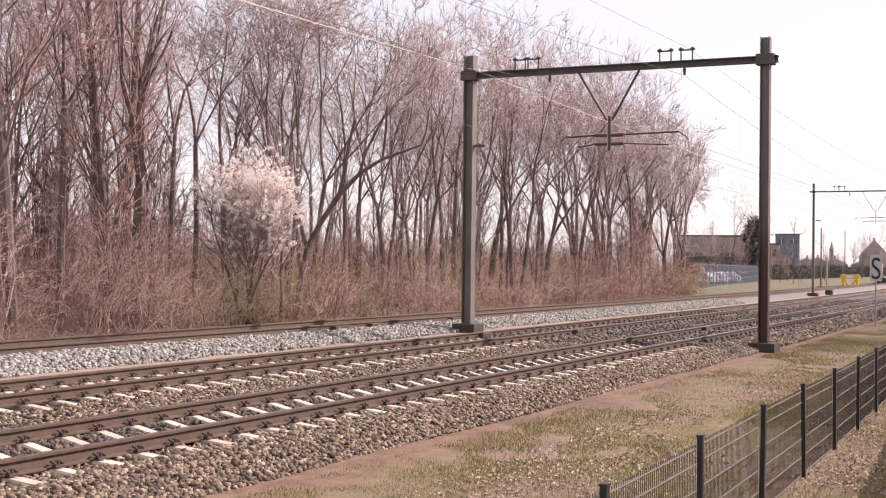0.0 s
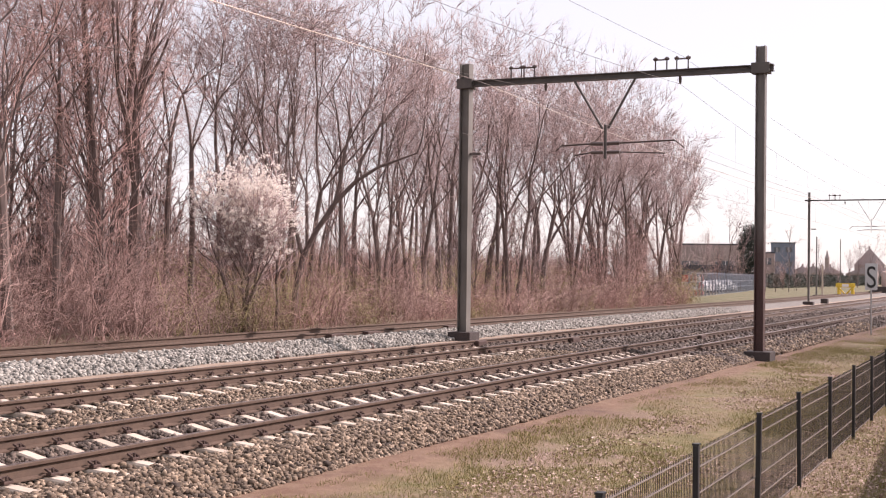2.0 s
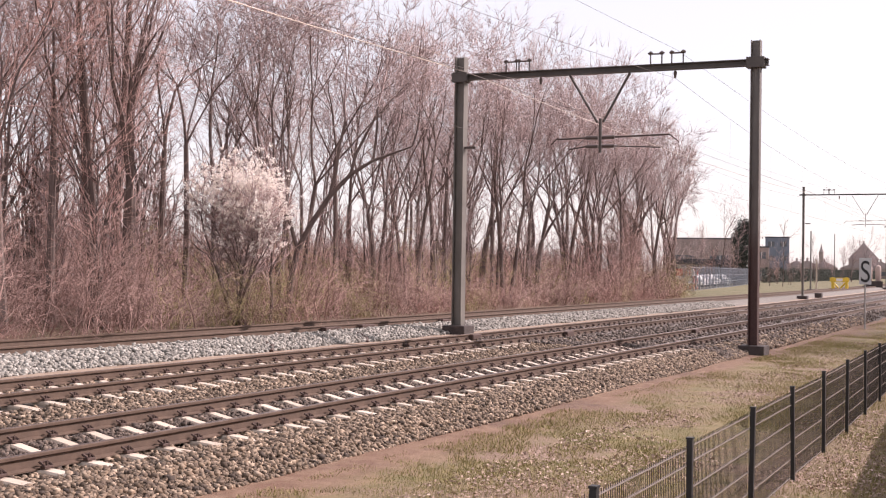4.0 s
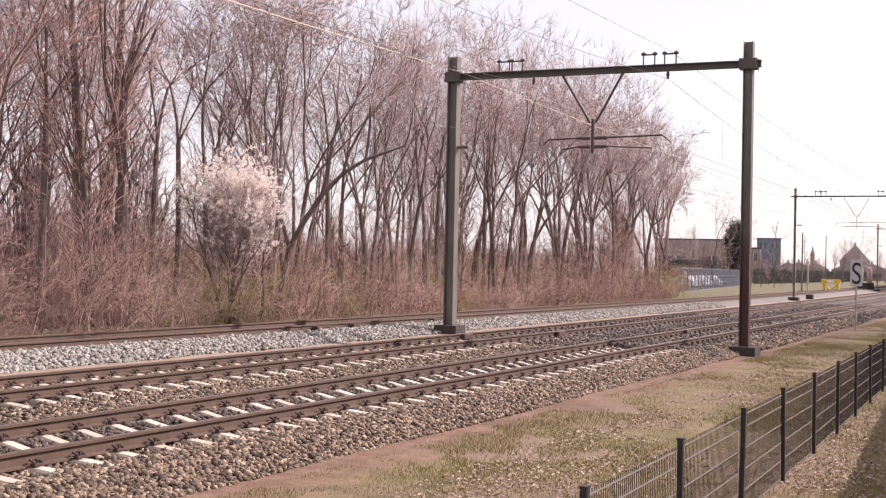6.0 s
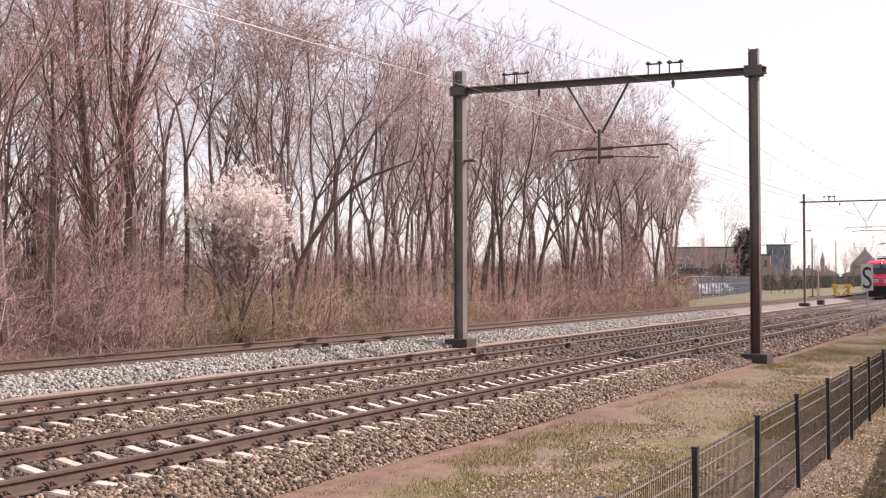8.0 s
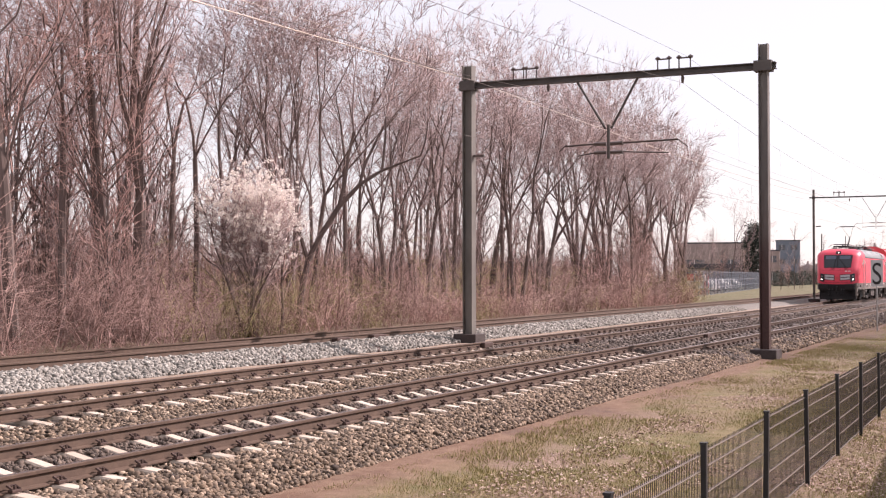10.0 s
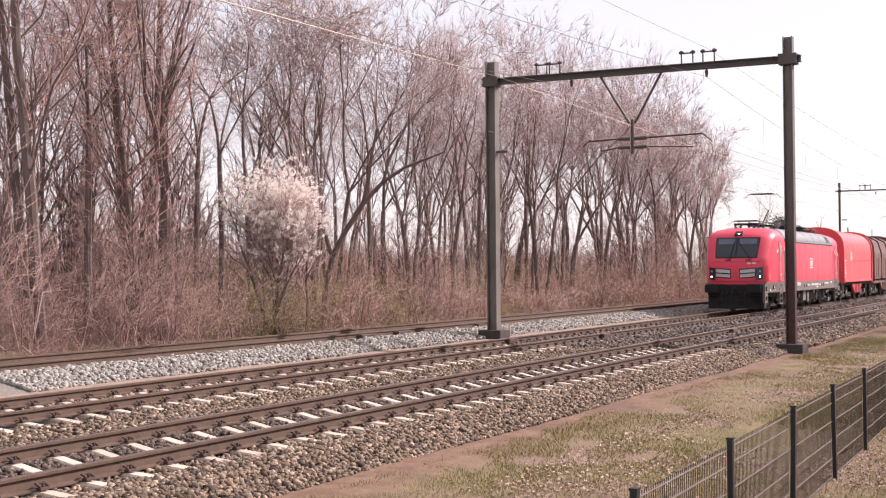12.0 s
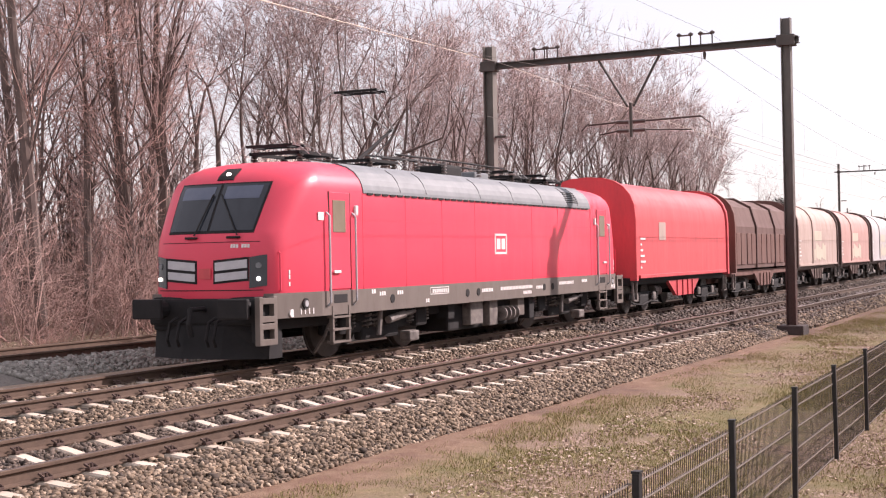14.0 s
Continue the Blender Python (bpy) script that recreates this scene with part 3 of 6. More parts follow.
def grow(r, wood, twigs, p, d, length, radius, level, top, spread=0.5, up=0.12, counts=(13, 7, 6, 4), low=0.3):
    """A bent limb with side limbs; the last levels become twigs."""
    steps = (9, 6, 3, 2, 1)[level]
    pts, rad = [p], [radius]
    for i in range(steps):
        d = d + r.normal(size=3) * (0.035, 0.13, 0.17, 0.2, 0.2)[level] + np.array([0, 0, up if level else 0.04])
        d /= np.linalg.norm(d)
        p = p + d * length / steps
        pts.append(p)
        rad.append(radius * (1 - (i + 1) / steps * (0.85 if level == 0 else 0.75)))
    if level < 2:
        wood.tube(pts, rad, 8 if level == 0 else 5, cap=False)
    else:
        for i in range(steps):
            twigs.put(pts[i], pts[i + 1], rad[i], rad[i + 1])
    if level >= top:
        return
    count = counts[level]
    for k in range(count):
        u = (low + (0.99 - low) * (k + r.random()) / count) if level == 0 else (0.18 + 0.8 * (k + r.random()) / count)
        i = min(int(u * steps), steps - 1)
        q = pts[i] + (pts[i + 1] - pts[i]) * (u * steps - i)
        dd = pts[i + 1] - pts[i]
        dd = dd / np.linalg.norm(dd)
        ang = spread * (0.6 + 0.8 * r.random())
        ln = length * (0.30, 0.5, 0.55, 0.5)[level] * (1.2 - 0.65 * u) * (0.65 + 0.7 * r.random())
        grow(r, wood, twigs, q, turned(dd, ang, r), ln, max(rad[i] * (0.26, 0.5, 0.65, 0.7)[level], (0.022, 0.013, 0.0095, 0.007)[level]), level + 1, top, spread, up, counts, low)


def tree_mesh(seed, height, radius, stems=1, top=4, spread=0.6, bark=None, twig=None, counts=(15, 6, 5, 3), low=0.32, up=0.1):
    r = np.random.default_rng(seed)
    wood, twigs = Mesh(), Twigs()
    for s in range(stems):
        lean = r.normal(size=3) * (0.03 if stems == 1 else 0.07)
        d = np.array([lean[0], lean[1], 1.0])
        p = np.array([r.normal() * 0.15 * (stems > 1), r.normal() * 0.15 * (stems > 1), -0.15])
        grow(r, wood, twigs, p, d / np.linalg.norm(d), height * (0.85 + 0.25 * r.random()), radius * (0.8 + 0.4 * r.random()), 0, top, spread, up, counts, low)
    return wood.data("trunk", bark or M_BARK, True), twigs.mesh("crown", twig or M_TWIG)


def fork(r, wood, twigs, p, d, length, radius, depth, last, spread):
    """A stem that climbs, sheds side twigs and parts into steep leaders, again and again."""
    steps = 5 if depth == 0 else 3
    pts, rad = [p], [radius]
    for i in range(steps):
        d = d + r.normal(size=3) * (0.05 if depth == 0 else 0.11) + np.array([0, 0, 0.05])
        d /= np.linalg.norm(d)
        p = p + d * length / steps
        pts.append(p)
        rad.append(radius * (1 - 0.3 * (i + 1) / steps))
    if depth < 3:
        wood.tube(pts, rad, 8 if depth == 0 else 5, cap=False)
    else:
        for i in range(steps):
            twigs.put(pts[i], pts[i + 1], rad[i], rad[i + 1])
    for k in range((9, 6, 4, 3, 2, 2, 2)[depth]):
        u = r.uniform(0.4 if depth == 0 else 0.05, 0.98) * steps
        i = int(u)
        q = pts[i] + (pts[i + 1] - pts[i]) * (u - i)
        e = turned((pts[i + 1] - pts[i]) / np.linalg.norm(pts[i + 1] - pts[i]), r.uniform(0.4, 1.1), r)
        e[2] += 0.1
        ln = r.uniform(0.5, 1.3) * (1.7 if depth == 0 else 1.3 if depth < 3 else 0.8)
        m = q + e * ln * 0.5
        z = m + (e + r.normal(size=3) * 0.25 + np.array([0, 0, 0.2])) * ln * 0.5
        twigs.put(q, m, 0.013, 0.009)
        twigs.put(m, z, 0.009, 0.005)
        for c in range(4 if depth < 3 else 2):
            w = q + (m - q) * r.uniform(0.3, 1.0) if c % 2 else m + (z - m) * r.uniform(0.0, 0.8)
            twigs.put(w, w + turned(e, r.uniform(0.4, 0.9), r) * ln * r.uniform(0.25, 0.5), 0.0075, 0.004)
    if depth >= last:
        for k in range(3):
            twigs.put(p, p + turned(d, r.uniform(0.1, 0.6), r) * r.uniform(0.5, 1.1), 0.0085, 0.004)
        return
    count = 3 if depth < 2 or r.random() < 0.2 else 2
    for k in range(count):
        ang = spread * r.uniform(0.35, 1.15) * (0.45 if k == 0 else 1.0)
        fork(r, wood, twigs, p, turned(d, ang, r), length * (0.62 if depth == 0 else 0.8) * r.uniform(0.75, 1.15), rad[-1] * (0.74 if k == 0 else 0.5), depth + 1, last, spread)


def vase_mesh(seed, height, radius, stems, low, spread, last=5):
    """A tall bare tree whose trunk parts into steep leaders; low: how far up it first parts."""
    r = np.random.default_rng(seed)
    wood, twigs = Mesh(), Twigs()
    reach = sum(0.62 * 0.8 ** k for k in range(last))
    for s in range(stems):
        d = np.array([r.normal() * (0.03 if stems == 1 else 0.1), r.normal() * (0.03 if stems == 1 else 0.1), 1.0])
        p = np.array([r.normal() * 0.22 * (stems > 1), r.normal() * 0.22 * (stems > 1), -0.15])
        first = max(height * low, height / (1 + reach) * 0.6)
        n = len(wood.v)
        m = len(twigs.a)
        fork(r, wood, twigs, p, d / np.linalg.norm(d), first, radius * r.uniform(0.8, 1.2), 0, last, spread)
        # side limbs reach the asked height whatever the first parting
        top = max(q[2] for q in twigs.b[m:])
        k = (height - first) / max(top - first, 0.1)

        def lift(q):
            return q if q[2] < first else np.array([q[0], q[1], first + (q[2] - first) * k])
        wood.v[n:] = [tuple(lift(q)) for q in wood.v[n:]]
        twigs.a[m:] = [lift(q) for q in twigs.a[m:]]
        twigs.b[m:] = [lift(q) for q in twigs.b[m:]]
    return wood.data("trunk", M_BARK, True), twigs.mesh("crown", M_TWIG)


def bush_mesh(seed, height, width, stems, material):
    """A tangle of arching stems, each with side shoots and twiglets."""
    r = np.random.default_rng(seed)
    t = Twigs()
    for s in range(stems):
        p = np.array([r.uniform(-width, width), r.uniform(-0.7, 0.7), -0.1])
        d = np.array([r.normal() * 0.55, r.normal() * 0.45, 1.0])
        d /= np.linalg.norm(d)
        ln = height * r.uniform(0.45, 1.15)
        n = 5
        rad = r.uniform(0.007, 0.017)
        droop = r.uniform(0.0, 0.22)
        for i in range(n):
            d = d + r.normal(size=3) * 0.2 - np.array([0, 0, droop * i * 0.5])
            d /= np.linalg.norm(d)
            q = p + d * ln / n
            t.put(p, q, rad * (1 - i / n * 0.7), rad * (1 - (i + 1) / n * 0.7))
            for k in range(3 if i else 1):
                e = turned(d, r.uniform(0.5, 1.35), r)
                l2 = ln * r.uniform(0.1, 0.28)
                m = p + (q - p) * r.random()
                w = m + e * l2
                t.put(m, w, 0.006, 0.0035)
                for c in range(3):
                    u = m + (w - m) * r.uniform(0.25, 1.0)
                    t.put(u, u + turned(e, r.uniform(0.4, 1.2), r) * l2 * r.uniform(0.3, 0.7), 0.0042, 0.0025)
            p = q
    return t.mesh("brush", material)


def plant_tree(meshes, x, y, z, turn, scale, label):
    t = thing("bare_tree", label, "tree", pose(x, y, z, 0, 0, turn), "bare trees in the wood")
    t.scale = (scale, scale, scale)
    part("trunk", meshes[0], None, t)
    part("crown", meshes[1], None, t)
    return t


TREES = [vase_mesh(10 + i, *q) for i, q in enumerate(((15.0, 0.21, 1, 0.24, 0.5), (14.5, 0.13, 1, 0.40, 0.42), (14.0, 0.11, 2, 0.30, 0.42, 4), (14.8, 0.16, 1, 0.30, 0.52), (13.5, 0.10, 3, 0.34, 0.4, 4), (12.5, 0.19, 1, 0.13, 0.75)))]
DEEP = [vase_mesh(30 + i, *q) for i, q in enumerate(((14.0, 0.14, 1, 0.32, 0.5, 4), (14.5, 0.11, 1, 0.44, 0.42, 4), (13.5, 0.09, 2, 0.38, 0.42, 4), (14, 0.12, 1, 0.35, 0.5, 4), (13, 0.08, 2, 0.4, 0.45, 4), (11.0, 0.14, 1, 0.15, 0.7, 4)))]
BUDTREE = [tree_mesh(40 + i, h, rd, 1, 4, sp, None, M_TWIG_BUD, (26, 7, 5, 2), 0.2) for i, (h, rd, sp) in enumerate(((15, 0.17, 0.6), (14, 0.15, 0.7)))]

random.seed(5)
# the trunks that stand out at the wood's edge
FRONT = [(24.0, 22.6, "b", 0, 1.0), (25.6, 24.5, "b", 1, 1.05), (27.4, 22.4, "b", 1, 0.85), (30.6, 24.8, "b", 0, 1.0), (26.6, 23.5, "t", 1, 1.0), (28.3, 23.4, "b", 1, 0.95), (29.4, 23.2, "t", 0, 1.08), (32.2, 24.3, "t", 1, 0.9), (34.0, 24.6, "t", 1, 0.95),
         (38.0, 24.0, "t", 2, 0.95), (39.2, 23.8, "t", 4, 1.0), (42.6, 24.2, "t", 1, 0.95), (45.2, 24.0, "t", 2, 0.9), (48.4, 24.2, "t", 4, 0.95), (50.0, 23.8, "t", 0, 0.8), (51.8, 24.2, "t", 1, 0.95), (57.2, 23.9, "t", 4, 1.0), (58.6, 24.8, "t", 1, 0.95), (62.2, 23.9, "t", 0, 0.85),
         (66.6, 23.8, "t", 2, 1.0), (69.0, 24.8, "t", 1, 1.0), (71.2, 23.9, "t", 3, 0.95), (74.5, 24.8, "t", 4, 1.0), (78.0, 25.8, "t", 3, 1.0), (82.0, 25.4, "t", 5, 1.2), (88.5, 27.0, "t", 5, 1.3), (81.5, 23.4, "t", 5, 1.0), (93.5, 28.0, "t", 5, 1.2), (101.0, 28.0, "t", 5, 1.25), (98.0, 26.8, "t", 5, 1.2), (103.5, 29.0, "t", 0, 0.8), (97.0, 30.5, "t", 3, 0.95), (36.2, 25.0, "t", 3, 0.95), (31.0, 25.5, "t", 2, 1.0), (54.5, 24.6, "t", 3, 0.95), (64.0, 25.2, "t", 3, 0.95), (60.2, 26.0, "t", 0, 0.9), (67.8, 26.4, "t", 3, 1.0), (72.6, 26.2, "t", 0, 0.95), (76.2, 23.9, "t", 1, 0.95), (79.6, 27.2, "t", 0, 0.95), (85.0, 29.0, "t", 3, 0.95), (47.0, 26.0, "t", 3, 0.95), (41.0, 26.0, "t", 3, 0.95)]
for x, y, kind, i, s in FRONT:
    plant_tree((BUDTREE if kind == "b" else TREES)[i], x, y, 0.12, random.uniform(0, 360), s * (1.0 if x < 45 else 1.02), "tall bare tree with reddish buds at the wood's edge" if kind == "b" else "tall bare deciduous tree at the wood's edge")


def leaning_tree():
    """A dark trunk that bows out over the thicket, its limbs turning up again."""
    r = np.random.default_rng(91)
    wood, twigs = Mesh(), Twigs()
    side = np.array([0.415, -0.91, 0.0])
    bow = [side * a + np.array([0, 0, z]) for a, z in ((0, -0.2), (0.08, 1.1), (0.3, 2.2), (0.7, 3.0), (1.25, 3.85), (1.9, 4.55), (2.6, 5.0), (3.8, 5.45))]
    wood.tube(bow, [0.12, 0.10, 0.095, 0.088, 0.08, 0.065, 0.05, 0.022], 9, cap=False)
    for i, ln, rad in ((2, 2.2, 0.07), (4, 2.4, 0.06), (5, 2.0, 0.055), (6, 1.7, 0.045), (7, 1.2, 0.028)):
        d = np.array([0, 0, 1.0]) + side * (0.25 if i > 2 else -0.2)
        fork(r, wood, twigs, bow[i], d / np.linalg.norm(d), ln, rad, 2, 4, 0.5)
    t = thing("leaning_tree", "dark bare tree leaning out beside the blossom", "tree", pose(35.5, 21.9, 0.1))
    part("trunk", wood, M_BARK, t, "", True)
    part("crown", twigs.mesh("crown", M_TWIG), None, t)


leaning_tree()
for k in range(36):
    x = 29 + k * 1.75 + random.uniform(-1.2, 1.2)
    y = random.uniform(26.5, 38) + (x - 30) * 0.06
    if x / y > 3.1:
        continue
    plant_tree(DEEP[k % 5], x, y, 0.1, random.uniform(0, 360), random.uniform(0.85, 1.05) * (1.0 if x < 45 else 0.95), "bare deciduous tree deep in the wood")

BUSH = [bush_mesh(60 + i, h, 1.6, n, m) for i, (h, n, m) in enumerate(((2.9, 26, M_BRUSH), (2.4, 28, M_BRUSH_RED), (3.3, 24, M_BRUSH), (1.8, 28, M_BRUSH_RED), (2.3, 26, M_BRUSH_GREEN)))]


def plant_bush(i, x, y, s, label="leafless brown thicket of thin stems along the wood"):
    ob = part("bush", BUSH[i], None)
    ob.matrix_basis = pose(x, y + bend(x), 0.15, 0, 0, random.choice((0, 180)) + random.uniform(-12, 12)) @ Matrix.Diagonal((s, s, s * random.uniform(0.9, 1.15), 1))
    return tagged(ob, label, "bush", "bushes along the wood")


for row, (y, step, lo, hi) in enumerate(((20.5, 2.6, 0.35, 0.75), (21.3, 2.0, 0.55, 1.1), (22.6, 2.2, 0.6, 1.2), (24.4, 2.6, 0.7, 1.3), (27.0, 3.2, 0.9, 1.5))):
    x = 17.0 + row * 1.5
    while x < 79 + row * 3.0:
        i = random.choice((0, 1, 2, 3)) if random.random() > 0.13 else 4
        plant_bush(i, x, y + random.uniform(-0.5, 0.5), random.choice((0.65, 0.9, 1.0, 1.35)) * random.uniform(lo, hi) * (1 if x < 62 else 1.08), "greening brushwood thicket along the wood" if i == 4 else "leafless brown thicket of thin stems along the wood")
        x += step * random.uniform(0.7, 1.2)
# green shoots round the blossom's foot and at the wood's end
for x, y, q in ((31.2, 20.9, 0.85), (32.4, 21.2, 0.9), (30.2, 21.6, 0.8), (33.8, 21.0, 0.6), (84.5, 22.6, 0.95), (86.5, 23.2, 0.9), (88.0, 24.2, 1.2), (91.0, 25.0, 0.9), (82.0, 21.8, 0.8), (85.5, 24.6, 1.3), (79.5, 22.2, 0.9)):
    plant_bush(4, x, y - bend(x), q, "greening brushwood thicket along the wood")
# saplings that lead from the thicket up into the crowns
SAPLING = [tree_mesh(80 + i, h, rd, st, 3, sp, None, tw, (11, 5, 3), 0.12) for i, (h, rd, st, sp, tw) in enumerate(((5.0, 0.035, 2, 0.6, M_TWIG), (6.5, 0.045, 1, 0.65, M_TWIG), (4.0, 0.03, 3, 0.6, M_TWIG_BUD), (5.5, 0.035, 2, 0.75, M_BRUSH)))]
for k in range(54):
    x = 20.5 + 1.22 * k + random.uniform(-1, 1)
    t = plant_tree(SAPLING[random.choice((0, 1, 2, 3))], x, random.uniform(21.6, 26.5) + x * 0.02, 0.1, random.uniform(0, 360), random.uniform(0.7, 1.25), "slender leafless sapling rising from the thicket")
    tagged(t, group="saplings in the wood")
# the thicker end of the wood, where young growth fills the gaps between the trunks
for k in range(15):
    y = random.uniform(25.0, 37.0)
    t = plant_tree(SAPLING[k % 4], y * random.uniform(0.98, 1.32), y, 0.1, random.uniform(0, 360), random.uniform(0.95, 1.5), "slender leafless sapling rising from the thicket")
    tagged(t, group="saplings in the wood")
for k in range(1):
    y = random.uniform(30.0, 37.0)
    plant_tree(DEEP[k % 5], y * (1.04 + 0.2 * k), y, 0.1, random.uniform(0, 360), random.uniform(0.85, 1.0), "bare deciduous tree deep in the wood")
# trees of the near side, beyond the view, that shade the line
for x, y, i, s in ((44.5, -1.2, 1, 0.7), (48, -0.8, 1, 0.72), (52.5, -1.2, 4, 0.78), (57, -0.6, 1, 0.78), (62, -0.8, 2, 0.78), (67, -0.2, 1, 0.8), (72, -0.2, 4, 0.8),
                   (47.0, -3.2, 4, 0.95), (50.2, -2.6, 2, 0.95), (54.6, -2.8, 4, 1.0), (59.5, -2.4, 2, 1.0), (64.6, -2.2, 4, 1.0), (69.5, -2.2, 2, 1.0), (75.0, -2.0, 4, 1.0)):
    plant_tree(DEEP[i], x, y, -0.5, x * 40, s, "tall bare tree on the near verge")


def blossom_tree():
    r = np.random.default_rng(77)
    wood, twigs = Mesh(), Twigs()
    for s in range(8):
        d = np.array([r.normal() * 0.2, r.normal() * 0.2, 1.0])
        fork(r, wood, twigs, np.array([r.normal() * 0.3, r.normal() * 0.25, -0.3]), d / np.linalg.norm(d), r.uniform(1.3, 2.2), 0.06 * r.uniform(0.7, 1.2), 0, 3, 0.5)
    t = thing("blossom_tree", "small multi-stemmed tree covered in white-pink blossom", "tree", pose(31.8, 21.1, 0.3))
    part("trunk", wood, M_BARK, t)
    b = np.array(twigs.b)
    # the crown is an upright uneven oval, thinner below
    inside = (b[:, 0] / 1.85) ** 2 + (b[:, 1] / 1.6) ** 2 + ((b[:, 2] - 3.35) / 1.85) ** 2 < 1.0
    short = ((b[:, 0] / 1.95) ** 2 + (b[:, 1] / 1.7) ** 2 + ((b[:, 2] - 3.2) / 2.3) ** 2 < 1.0)
    kept = Twigs()
    for q, w, r0, r1, ok in zip(twigs.a, twigs.b, twigs.r, twigs.s, short):
        if ok and (r0 > 0.01 or r.random() < 0.3):
            kept.put(q, w, r0, r1)
    tagged(part("crown", kept.mesh("crown", M_TWIG), None, t), kind="stuff")
    pick = b[inside & (r.random(len(b)) < np.interp(b[:, 2], [1.6, 2.4, 3.2], [0.35, 0.55, 0.75]))]
    ragged = np.array([noise.noise((q[0] * 1.3, q[1] * 1.3, q[2] * 1.3)) for q in pick])
    pick = pick[ragged > -0.17]
    pick = pick[r.permutation(len(pick))[:1250]]
    each = 16
    total = len(pick) * each
    c = np.repeat(pick, each, 0) + r.normal(size=(total, 3)) * np.repeat(r.uniform(0.02, 0.045, len(pick)), each)[:, None]
    e1, e2 = r.normal(size=(total, 3)), r.normal(size=(total, 3))
    s = r.uniform(0.018, 0.036, (total, 1))
    e1 = e1 / np.linalg.norm(e1, axis=1, keepdims=True) * s
    e2 = e2 / np.linalg.norm(e2, axis=1, keepdims=True) * s
    v = np.stack([c - e1, c + e2, c + e1, c - e2], 1).reshape(-1, 3)
    f = np.arange(total * 4).reshape(-1, 4)
    tagged(part("blossom", raw("blossom", v, f, M_PETAL), None, t, "white-pink blossom"), kind="stuff")


blossom_tree()


# the goods train
def dirty(name, col, grime, rough, amount=0.35, scale=1.2):
    """Paint with long vertical streaks of grime and small scuffs."""
    m, t, b = nodes_of(name, rough)
    _, a = tex(t, scale, 8, 0.7, stretch=(1.0, 1.0, 0.22))
    _, g = tex(t, 18, 6, 0.7)
    c = mix(t, ramp(t, a, [(0.45, (0, 0, 0)), (0.75, (amount, amount, amount))]), col, grime)
    c = mix(t, ramp(t, g, [(0.58, (0, 0, 0)), (0.8, (amount * 0.6,) * 3)]), c, tuple(x * 0.6 for x in grime))
    t.links.new(c, b.inputs["Base Color"])
    r = ramp(t, a, [(0.3, (rough,) * 3), (0.8, (min(1, rough + 0.25),) * 3)])
    t.links.new(r, b.inputs["Roughness"])
    return m


M_RED = dirty("traffic_red_paint", (0.74, 0.055, 0.098), (0.60, 0.075, 0.105), 0.33, 0.3)
M_HOODRED = dirty("faded_red_hood_paint", (0.60, 0.075, 0.085), (0.30, 0.06, 0.065), 0.5, 0.65)
M_SKIRT = dirty("grey_brown_skirt_paint", (0.155, 0.125, 0.108), (0.085, 0.062, 0.05), 0.55, 0.5, 2)
M_BLACK = plain("black_underframe", (0.006, 0.005, 0.006), (0.016, 0.013, 0.013), 0.85, 0, 4, 60, 0.2)
M_GREYROOF = plain("grey_roof_cowl", (0.15, 0.16, 0.17), (0.22, 0.23, 0.24), 0.6, 0.0, 2, 60, 0.05)
M_GLASS = plain("dark_cab_glass", (0.018, 0.022, 0.03), (0.028, 0.033, 0.042), 0.05, 0, 2, 30, 0)
# blue-grey here paints the reflection seen in the windscreen
M_BLIND_REFLECT = plain("cab_sun_blind", (0.075, 0.09, 0.135), (0.11, 0.125, 0.175), 0.25, 0, 2, 30, 0)
M_SILVER = plain("silver_grille", (0.42, 0.41, 0.43), (0.52, 0.51, 0.53), 0.45, 0.2, 5, 60, 0)
M_WHITE = plain("white_lettering", (0.72, 0.66, 0.64), (0.80, 0.75, 0.73), 0.5, 0, 5, 40, 0)
M_WHEEL = plain("wheel_steel", (0.03, 0.024, 0.022), (0.07, 0.056, 0.05), 0.6, 0.2, 6, 60, 0.2)
M_DUSTY = plain("dusty_bogie_parts", (0.06, 0.048, 0.044), (0.24, 0.205, 0.185), 0.7, 0.0, 5, 50, 0.2)
M_BRONZE = plain("brown_window_glass", (0.16, 0.12, 0.08), (0.22, 0.17, 0.12), 0.12, 0, 2, 30, 0)
M_LAMP = glow("lit_headlamp", (1.0, 0.95, 0.85), 3.5)
LENGTH = 18.98
W = 1.49
# body levels: height, front offset, half width, depth of the rounded front
LEVELS = [(1.16, 0.66, 1.47, 0.44), (1.3, 0.63, 1.49, 0.46), (1.9, 0.64, 1.49, 0.48), (2.2, 0.69, 1.49, 0.52), (2.3, 0.74, 1.49, 0.54), (2.7, 0.96, 1.49, 0.58), (3.02, 1.15, 1.485, 0.62), (3.14, 1.23, 1.46, 0.64), (3.25, 1.31, 1.41, 0.66), (3.38, 1.50, 1.30, 0.7), (3.48, 1.74, 1.14, 0.72), (3.55, 2.1, 0.92, 0.75), (3.58, 2.6, 0.6, 0.7)]


def flank(x):
    """Half the cab's width at x: the flanks draw in towards the nose."""
    return W * (1 - 0.18 * min(1.0, max(0.0, (1.95 - x) / 1.3)))


def face(s, z):
    """A point on the cab's front: s runs from -1 to 1 across it."""
    zs = [q[0] for q in LEVELS]
    xf, hw, dp = (float(np.interp(z, zs, [q[i] for q in LEVELS])) for i in (1, 2, 3))
    a = min(abs(s), 1.0)
    x = xf + dp * (1 - (1 - a ** 3.2) ** (1 / 2.2))
    return Vector((x, s * hw * flank(x) / W, z))


